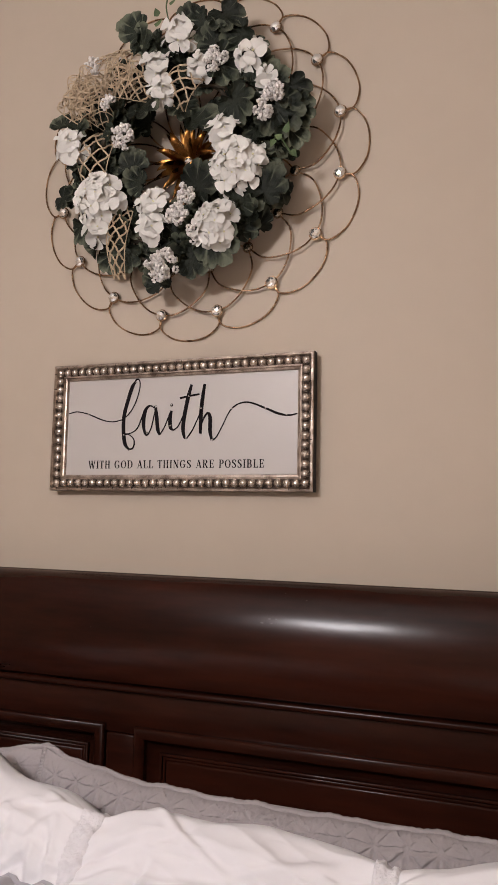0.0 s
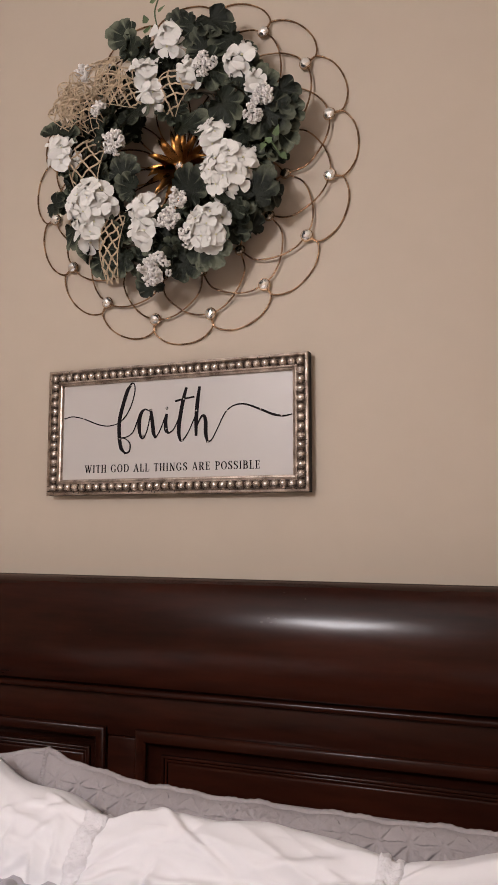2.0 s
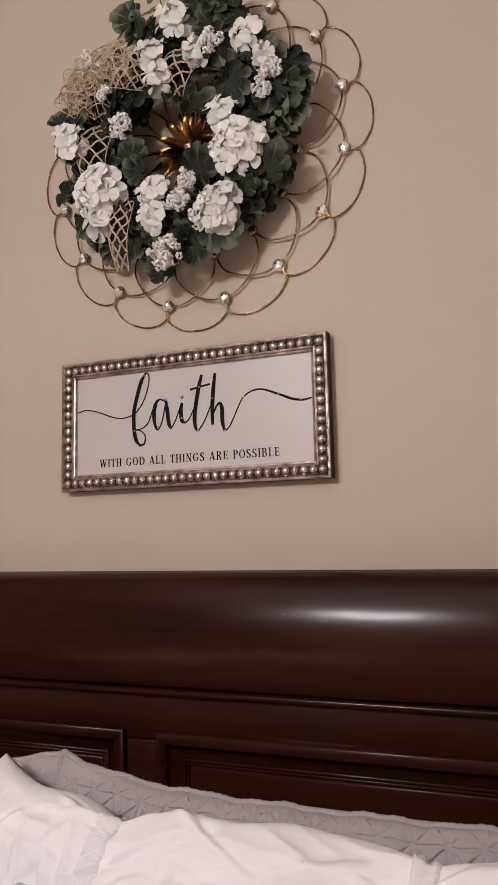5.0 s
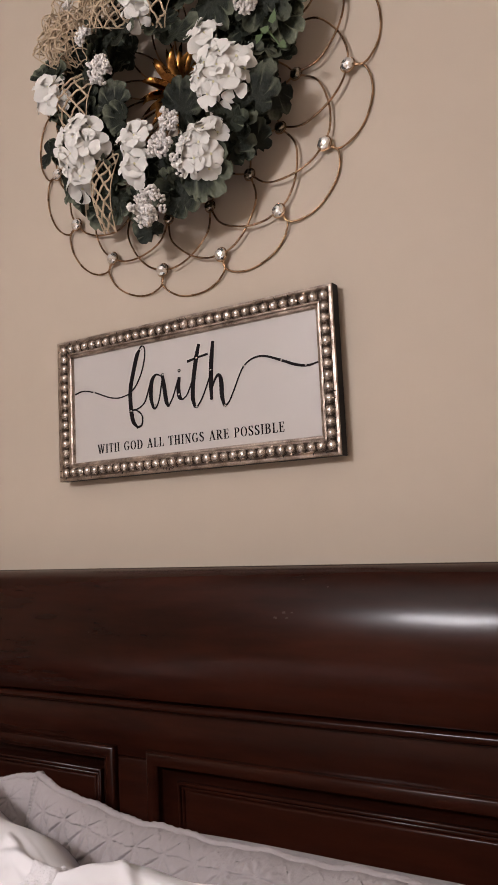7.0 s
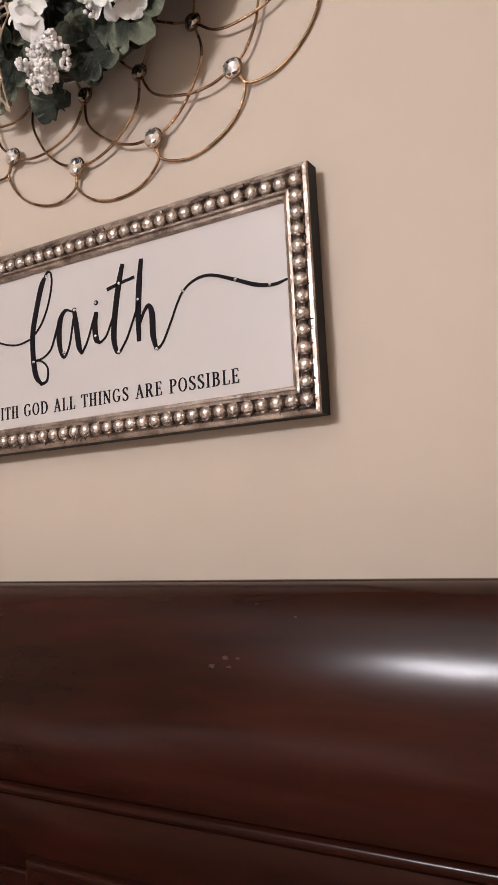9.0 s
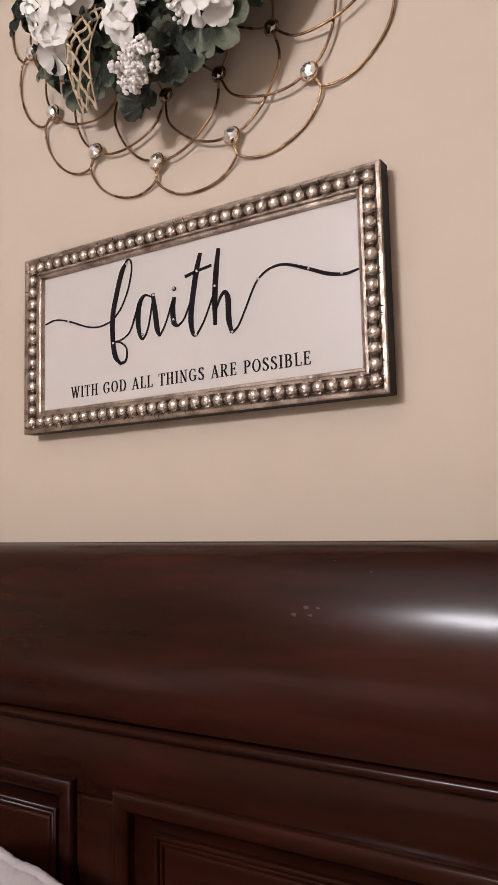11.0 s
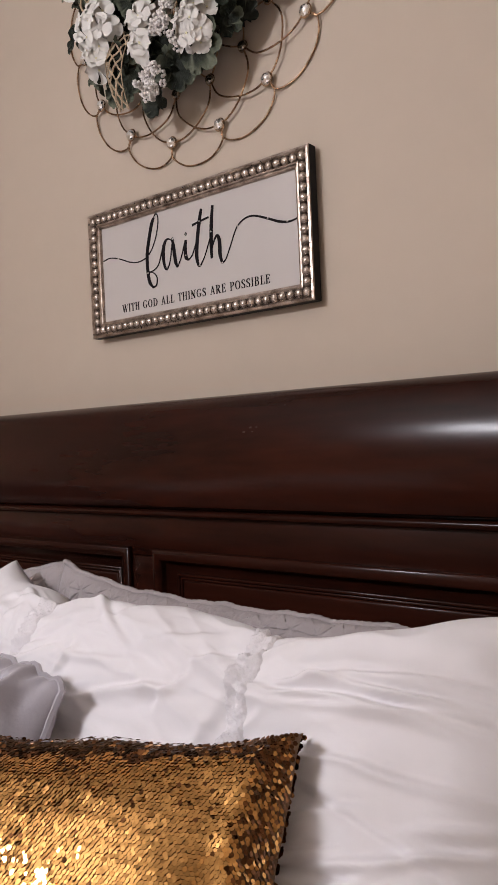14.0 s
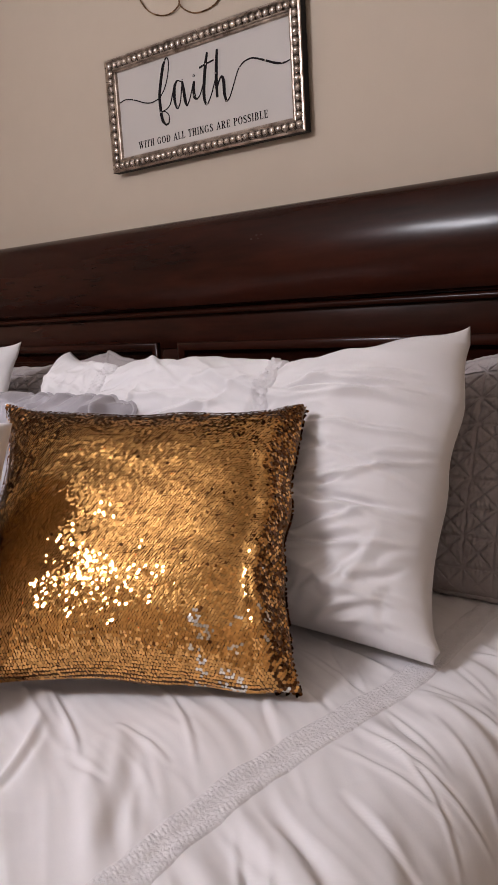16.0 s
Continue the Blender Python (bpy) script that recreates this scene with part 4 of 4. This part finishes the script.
def wall_flower():
    d = thing("wire_wall_flower", Matrix.Translation((WX, -0.012, WZ)), "round gold wire wall ornament of looping petals with silver jewels", "wall decor")
    R1, R2, R3, step = 0.367, 0.261, 0.424, 22.5

    def wire(name, pts, r=0.0020):
        return to_mesh(name, tube(bmesh.new(), spline(pts, 7), r, 8), M_WIRE)
    scallop = wire("outer_loop", [polar(R1, 11.25, 0), polar(0.398, 10.9, 0.004), polar(0.4185, 5.9, 0.008), polar(R3, 0, 0.009), polar(0.4185, -5.9, 0.008), polar(0.398, -10.9, 0.004), polar(R1, -11.25, 0)])
    arc_a = wire("petal_wire", [polar(R2, 11.25), polar(0.308, 8), polar(0.343, 0.5), polar(0.362, -6), polar(R1, -11.25)])
    arc_b = wire("petal_wire", [polar(R2, -11.25, -0.003), polar(0.308, -8, -0.005), polar(0.343, -0.5, -0.005), polar(0.362, 6, -0.004), polar(R1, 11.25, -0.003)])
    inner_a = wire("inner_wire", [polar(0.03, 4), polar(0.12, 9), polar(0.19, 2), polar(0.235, -6), polar(R2, -11.25)], 0.002)
    inner_b = wire("inner_wire", [polar(0.03, -4, -0.003), polar(0.12, -9, -0.004), polar(0.19, -2, -0.004), polar(0.235, 6, -0.003), polar(R2, 11.25, -0.003)], 0.002)
    bm = bmesh.new()
    bmesh.ops.create_icosphere(bm, subdivisions=2, radius=1.0)
    for v in bm.verts:
        v.co.y *= 0.62
    jewel = to_mesh("jewel", bm, M_JEWEL, False)
    smoky = jewel.copy()
    smoky.materials[0] = M_SMOKY
    bm = tube(bmesh.new(), [polar(0.0135, 360 * k / 20) for k in range(20)], 0.0014, 6, closed=True)
    collar = to_mesh("setting", bm, M_WIRE)
    for k in range(16):
        turn = pose(0, 0, 0, 0, -step * k, 0)
        put("outer_loop", scallop, d, turn)
        put("petal_wire", arc_a, d, turn)
        put("petal_wire", arc_b, d, turn)
        put("inner_wire", inner_a, d, turn)
        put("inner_wire", inner_b, d, turn)
        for R, s in ((R1, 0.0128), (R2, 0.0112)):
            p = polar(R, 11.25 + step * k, -0.004)
            put("jewel", jewel if R == R1 else smoky, d, Matrix.LocRotScale(p, Euler((0, k * 0.7, 0)), (s, s, s)), "faceted silver jewel" if R == R1 else "faceted smoky jewel")
            put("setting", collar, d, Matrix.LocRotScale(p + Vector((0, 0.003, 0)), None, (s / 0.0128,) * 3))
    # golden flower in the middle
    def petal(length, width, lift):
        bm = bmesh.new()
        rows = []
        for i in range(7):
            t = i / 6
            wd = width * math.sin(math.pi * (0.12 + 0.88 * t) ** 0.75) + 0.0002
            x = 0.008 + length * t
            y = -0.008 - lift * math.sin(t * 2.0)
            rows.append([bm.verts.new((x, y - 0.25 * wd, -wd)), bm.verts.new((x, y + 0.15 * wd, 0)), bm.verts.new((x, y - 0.25 * wd, wd))])
        for a, b in zip(rows, rows[1:]):
            bm.faces.new((a[0], a[1], b[1], b[0]))
            bm.faces.new((a[1], a[2], b[2], b[1]))
        bmesh.ops.solidify(bm, geom=list(bm.faces), thickness=0.0012)
        return to_mesh("gold_petal", bm, M_PETALGOLD)
    big, small = petal(0.090, 0.0095, 0.020), petal(0.068, 0.0105, 0.040)
    for k in range(15):
        put("gold_petal", big, d, pose(0, 0, 0, 0, -24 * k - 8, 0), "antique gold metal petal")
    for k in range(9):
        put("gold_petal", small, d, pose(0, -0.006, 0, 0, -40 * k, 0), "antique gold metal petal")
    put("jewel", jewel, d, Matrix.LocRotScale((0, -0.026, 0), None, (0.011,) * 3), "faceted silver jewel")
    part("wall_hook", tube(bmesh.new(), [(0, 0.012, 0.0), (0, 0.0, 0.0)], 0.004, 8), M_WIRE, d)


wall_flower()


# ---------------- the floral wreath ----------------
def facing(x, y, z, n, spin=0.0):
    """A pose whose local -y looks along n."""
    q = (-Vector(n).normalized()).to_track_quat("Y", "Z")
    return Matrix.Translation((x, y, z)) @ q.to_matrix().to_4x4() @ pose(0, 0, 0, 0, spin, 0)


def leaf_mesh(seed, lobes):
    """A round ruffled leaf with scalloped, toothed rim and pleats along its veins; radius 1, facing -y."""
    rng = random.Random(seed)
    n = lobes * 6
    verts = [(0, 0.12, -0.42)]
    faces = []
    for f in (0.3, 0.58, 0.82, 1.0):
        for k in range(n):
            a = 2 * math.pi * k / n + math.pi * 1.5
            lob = abs(math.cos(math.pi * k / 6.0))
            r = f * (0.80 + 0.20 * (1 - (1 - lob) ** 2.2)) if f > 0.6 else f * 0.93
            if f == 1.0:
                r *= 1 + rng.uniform(-0.045, 0.03)
            r *= 1 - 0.6 * math.exp(-(min(k, n - k) / 1.5) ** 2) if f > 0.5 else 1
            y = 0.12 - 0.24 * f * f + 0.15 * f * f * (lob - 0.5) + 0.13 * f * f * math.sin(a * 2 + seed) + 0.06 * f * math.sin(a * 3 - seed * 2)
            verts.append((r * math.cos(a), y, r * math.sin(a) - 0.42 * (1 - f)))
    for k in range(n):
        k2 = (k + 1) % n
        faces.append((0, 1 + k, 1 + k2))
        for ring in range(3):
            a = 1 + ring * n
            faces.append((a + k, a + n + k, a + n + k2, a + k2))
    return mesh_from("leaf", verts, faces, M_LEAF)


def floret_mesh(seed, petals):
    """A small flat flower of rounded petals; radius 1, facing -y."""
    rng = random.Random(seed)
    verts, faces, mats = [], [], []
    rows = ((0.07, 0.06), (0.24, 0.20), (0.44, 0.38), (0.64, 0.50), (0.82, 0.51), (0.95, 0.39), (1.03, 0.17))
    cols = (-1.0, -0.5, 0.0, 0.5, 1.0)
    for k in range(petals):
        a0 = 2 * math.pi * k / petals + rng.uniform(-0.10, 0.10)
        up, roll, cup, wave = rng.uniform(-0.25, 0.10), rng.uniform(-0.20, 0.20), rng.uniform(-0.05, 0.16), rng.uniform(0, 6)
        size = rng.uniform(0.92, 1.06)
        k0 = len(verts)
        for r, wd in rows:
            for c in cols:
                x = c * wd * size
                z = (r - 0.05 * c * c * r) * size
                y = up * r - 0.10 * math.sin(r * 2.4) - cup * c * c * r + roll * c * wd + 0.045 * r * r * math.sin(c * 3.2 + wave) + 0.06 * max(0.0, r - 0.8) * 4 * rng.uniform(0.4, 1.0)
                verts.append((x * math.cos(a0) + z * math.sin(a0), y, -x * math.sin(a0) + z * math.cos(a0)))
        for i in range(6):
            for j in range(4):
                a = k0 + i * 5 + j
                faces.append((a, a + 1, a + 6, a + 5))
                mats.append(0)
    k0 = len(verts)
    for k in range(6):
        verts.append((0.10 * math.cos(k * 1.047), -0.10, 0.10 * math.sin(k * 1.047)))
    faces.append(tuple(range(k0, k0 + 6)))
    mats.append(1)
    me = mesh_from("floret", verts, faces, [M_PETAL, M_EYE])
    me.polygons.foreach_set("material_index", mats)
    return me


def wreath():
    d = thing("floral_wreath", Matrix.Translation((WX, 0, WZ)), "artificial wreath of white flowers, green leaves and burlap net ribbon", "wreath")
    rng = random.Random(11)
    CX, CZ, RR = -0.022, -0.005, 0.205
    # twig ring
    for k in range(9):
        ph, rr = rng.uniform(0, 6.28), RR + rng.uniform(-0.035, 0.035)
        pts = []
        for i in range(48):
            a = 2 * math.pi * i / 48
            pts.append((CX + (rr + 0.018 * math.sin(3 * a + ph)) * math.cos(a), -0.062 + 0.022 * math.sin(4 * a + ph * 2), CZ + (rr + 0.018 * math.sin(3 * a + ph)) * math.sin(a)))
        part("twig", tube(bmesh.new(), pts, 0.0045, 6, closed=True), M_STEM, d, "dark twig of the ring")
    leaves = [leaf_mesh(s, lobes) for s, lobes in ((1, 7), (2, 8), (3, 7), (4, 9))]
    florets = [floret_mesh(s, n) for s, n in ((1, 5), (2, 4), (3, 5), (4, 4))]

    def leaf(x, z, r, y=-0.105, tilt=0.6):
        out = Vector((x - CX, 0, z - CZ))
        out.normalize()
        n = Vector((0, -1, 0)) + out * rng.uniform(-0.1, tilt) + Vector((rng.uniform(-0.45, 0.45), 0, rng.uniform(-0.45, 0.35)))
        put("leaf", rng.choice(leaves), d, facing(x, y, z, n, rng.uniform(0, 360)) @ Matrix.Diagonal((1.2 * r, 1.2 * r, 1.2 * r, 1)))

    for x, z, r in ((-0.117, 0.311, 0.035), (-0.063, 0.257, 0.034), (0.059, 0.278, 0.034), (0.122, 0.281, 0.038), (0.124, 0.169, 0.041), (0.154, 0.071, 0.040), (0.065, 0.053, 0.043),
                    (0.252, 0.033, 0.049), (0.229, -0.122, 0.041), (0.178, -0.141, 0.040), (0.069, -0.093, 0.041), (0.107, -0.234, 0.050), (-0.072, 0.112, 0.043), (-0.255, 0.091, 0.031),
                    (-0.104, -0.027, 0.034), (-0.095, -0.07, 0.029), (-0.095, 0.275, 0.034), (0.030, 0.292, 0.034), (0.090, 0.240, 0.036), (0.150, 0.235, 0.036), (0.235, 0.110, 0.036), (0.200, 0.150, 0.036),
                    (-0.020, 0.235, 0.032), (-0.165, 0.075, 0.032), (0.285, 0.075, 0.034)):
        leaf(x, z, r, -0.115)
    for x, z, r in ((-0.144, -0.165, 0.034), (-0.126, -0.235, 0.036), (-0.044, -0.297, 0.032), (0.053, -0.267, 0.036), (-0.218, -0.198, 0.030), (-0.303, -0.076, 0.026), (-0.321, 0.121, 0.026),
                    (0.29, 0.046, 0.034), (0.171, -0.166, 0.034), (0.008, 0.100, 0.034), (-0.124, 0.086, 0.034), (0.188, -0.001, 0.036), (0.278, -0.003, 0.032), (-0.011, -0.221, 0.04),
                    (0.019, 0.205, 0.034), (0.215, -0.044, 0.036), (-0.18, -0.023, 0.034), (-0.156, 0.141, 0.034), (0.18, 0.20, 0.034), (-0.27, 0.02, 0.03)):
        leaf(x, z, r, -0.095)
    for k in range(34):
        a, rr = rng.uniform(0, 6.28), RR + rng.uniform(-0.085, -0.02)
        leaf(CX + rr * math.cos(a), CZ + rr * math.sin(a), rng.uniform(0.024, 0.034), rng.uniform(-0.085, -0.05), 0.3)
    for k in range(80):
        a, rr = rng.uniform(0, 6.28), RR + rng.uniform(-0.06, 0.075)
        leaf(CX + rr * math.cos(a), CZ + rr * math.sin(a), rng.uniform(0.024, 0.038), rng.uniform(-0.10, -0.05), 0.9)

    heads = ((0.158, -0.074, 0.060), (0.121, 0.013, 0.032), (-0.19, -0.101, 0.058), (-0.194, -0.172, 0.027), (-0.047, -0.134, 0.034), (-0.051, -0.186, 0.031), (0.109, -0.199, 0.052),
             (-0.047, 0.196, 0.033), (-0.034, 0.136, 0.031), (0.008, 0.266, 0.037), (0.186, 0.177, 0.034), (0.219, 0.119, 0.022), (0.059, 0.178, 0.024), (-0.273, 0.042, 0.037))
    for x, z, r in heads:
        hd = new("flower_head")
        hd.parent = d
        hd.matrix_basis = Matrix.Translation((x, -0.112, z))
        count = max(3, int((r / 0.0138) ** 2 * 0.90))
        for i in range(count):
            t = (i + 0.5) / count
            th = math.acos(1 - t * 0.92)
            ph = i * 2.39996 + rng.uniform(-0.2, 0.2)
            n = Vector((math.sin(th) * math.cos(ph), -math.cos(th), math.sin(th) * math.sin(ph)))
            s = rng.uniform(0.0235, 0.0305)
            p = Vector((n.x * (r - 0.008), n.y * r * 0.72, n.z * (r - 0.008)))
            nn = n + Vector((rng.uniform(-0.25, 0.25), -0.5, rng.uniform(-0.25, 0.25)))
            put("floret", rng.choice(florets), hd, facing(p.x, p.y, p.z, nn, rng.uniform(0, 360)) @ Matrix.Diagonal((s, s, s, 1)))
        core = bmesh.new()
        bmesh.ops.create_icosphere(core, subdivisions=2, radius=1.0, matrix=Matrix.Diagonal((r * 0.55, r * 0.45, r * 0.55, 1)))
        part("core", core, M_PETAL, hd)

    bm = bmesh.new()
    bmesh.ops.create_icosphere(bm, subdivisions=1, radius=1.0)
    iv = [v.co.copy() for v in bm.verts]
    ifc = [tuple(v.index for v in f.verts) for f in bm.faces]
    bm.free()
    for x, z, r in ((-0.122, 0.032, 0.032), (0.042, -0.125, 0.021), (0.023, -0.165, 0.028), (-0.008, -0.282, 0.040), (0.242, 0.073, 0.025), (0.217, 0.036, 0.020), (0.106, 0.174, 0.027),
                    (-0.206, 0.225, 0.021), (-0.171, 0.13, 0.016), (0.072, -0.219, 0.024)):
        vs, fs = [], []
        for i in range(int(9 + (r / 0.02) ** 2 * 8)):
            a, rr = rng.uniform(0, 6.28), r * math.sqrt(rng.random()) * 0.9
            c = Vector((rr * math.cos(a), -rng.uniform(0.0, 0.7) * r, rr * math.sin(a)))
            for j in range(11):
                s = rng.uniform(0.0026, 0.0040)
                o = c + Vector((rng.gauss(0, 1), rng.gauss(0, 1), rng.gauss(0, 1))).normalized() * 0.0062
                k0 = len(vs)
                vs += [o + v * s for v in iv]
                fs += [tuple(k0 + q for q in f) for f in ifc]
        put("berry_spray", mesh_from("berry_spray", vs, fs, M_BERRY), d, Matrix.Translation((x, -0.122, z)), "spray of tiny white buds", "stuff")

    def net(x, z, length, width, angle, bulge, y=-0.085, cells=4, curl=0.004, thread=0.0021):
        """A puffed loop of open lattice ribbon."""
        bm = bmesh.new()
        ca, sa = math.cos(radians(angle)), math.sin(radians(angle))

        def at(s, t):
            lx = (s - 0.5) * length * 1.15
            width_here = width * 1.2
            wd = (t - 0.5) * width_here * (0.55 + 0.45 * math.sin(math.pi * s))
            yy = y - bulge * math.sin(math.pi * s) * (0.75 + 0.25 * math.cos((t - 0.5) * 3)) - curl * math.sin(6 * s + 3 * t)
            return Vector((x + lx * ca - wd * sa, yy, z + lx * sa + wd * ca))
        for fam in (0, 1):
            for k in range(-4, cells + 4):
                pts = []
                for i in range(17):
                    t = i / 16
                    s = (k + (t if fam == 0 else 1 - t) * 2.0) / cells
                    if 0 <= s <= 1:
                        pts.append(at(s, t) + Vector((rng.uniform(-1, 1), rng.uniform(-1, 1), rng.uniform(-1, 1))) * 0.0016)
                if len(pts) > 2:
                    tube(bm, pts, thread, 5)
        for t in (0.0, 1.0):
            tube(bm, [at(i / 24, t) for i in range(25)], 0.0013, 4)
        part("net_ribbon", bm, M_NET, d, "beige open-weave burlap net ribbon")
    net(-0.235, 0.155, 0.11, 0.085, 25, 0.060)
    net(-0.245, 0.150, 0.09, 0.060, 100, 0.075, cells=5, curl=0.01)
    net(-0.228, 0.165, 0.10, 0.06, -30, 0.065, cells=5, curl=0.008)
    net(-0.140, 0.205, 0.11, 0.08, 40, 0.055)
    net(-0.118, 0.165, 0.10, 0.06, -15, 0.055, cells=5)
    net(0.023, 0.144, 0.10, 0.07, 55, 0.055)
    net(-0.207, 0.005, 0.13, 0.075, 80, 0.050)
    for x, z, ang in ((-0.250, 0.175, 60), (-0.215, 0.140, -55), (-0.235, 0.185, 10), (-0.160, 0.225, 110), (-0.135, 0.190, -40), (-0.165, 0.190, 15), (-0.262, 0.140, 140)):
        net(x, z, rng.uniform(0.07, 0.10), rng.uniform(0.05, 0.07), ang, rng.uniform(0.05, 0.085), cells=6, curl=0.016, thread=0.0013)
    net(-0.138, -0.201, 0.15, 0.045, 85, 0.045, cells=5)

    # a sprig of ivy
    def ivy(pts, at_leaves):
        part("ivy_stem", tube(bmesh.new(), spline(pts, 6), 0.0018, 6), M_IVY, d)
        for x, z, r, spin in at_leaves:
            vs = [(0, 0, 0), (0.55, -0.12, 0.25), (0.42, -0.05, 0.75), (0, 0.08, 1.5), (-0.42, -0.05, 0.75), (-0.55, -0.12, 0.25), (0, 0.12, 0.7)]
            me = mesh_from("ivy_leaf", vs, [(0, 1, 6), (1, 2, 6), (2, 3, 6), (3, 4, 6), (4, 5, 6), (5, 0, 6)], M_IVY)
            put("ivy_leaf", me, d, facing(x, -0.125, z, (rng.uniform(-0.3, 0.3), -1, rng.uniform(-0.2, 0.4)), spin) @ Matrix.Diagonal((r, r, r, 1)), "light green ivy leaf")
    ivy([(0.215, -0.09, -0.02), (0.25, -0.115, -0.02), (0.27, -0.12, -0.045), (0.285, -0.12, -0.07)], ((0.27, -0.02, 0.017, 20), (0.262, -0.03, 0.014, -60), (0.282, -0.06, 0.015, 140), (0.245, -0.03, 0.014, 200)))
    ivy([(-0.02, -0.09, 0.27), (-0.025, -0.11, 0.31), (-0.03, -0.115, 0.345), (-0.022, -0.115, 0.375)], ((-0.045, 0.315, 0.016, -20), (-0.015, 0.335, 0.015, 40), (-0.03, 0.36, 0.016, 0), (-0.05, 0.29, 0.018, 30)))


wreath()
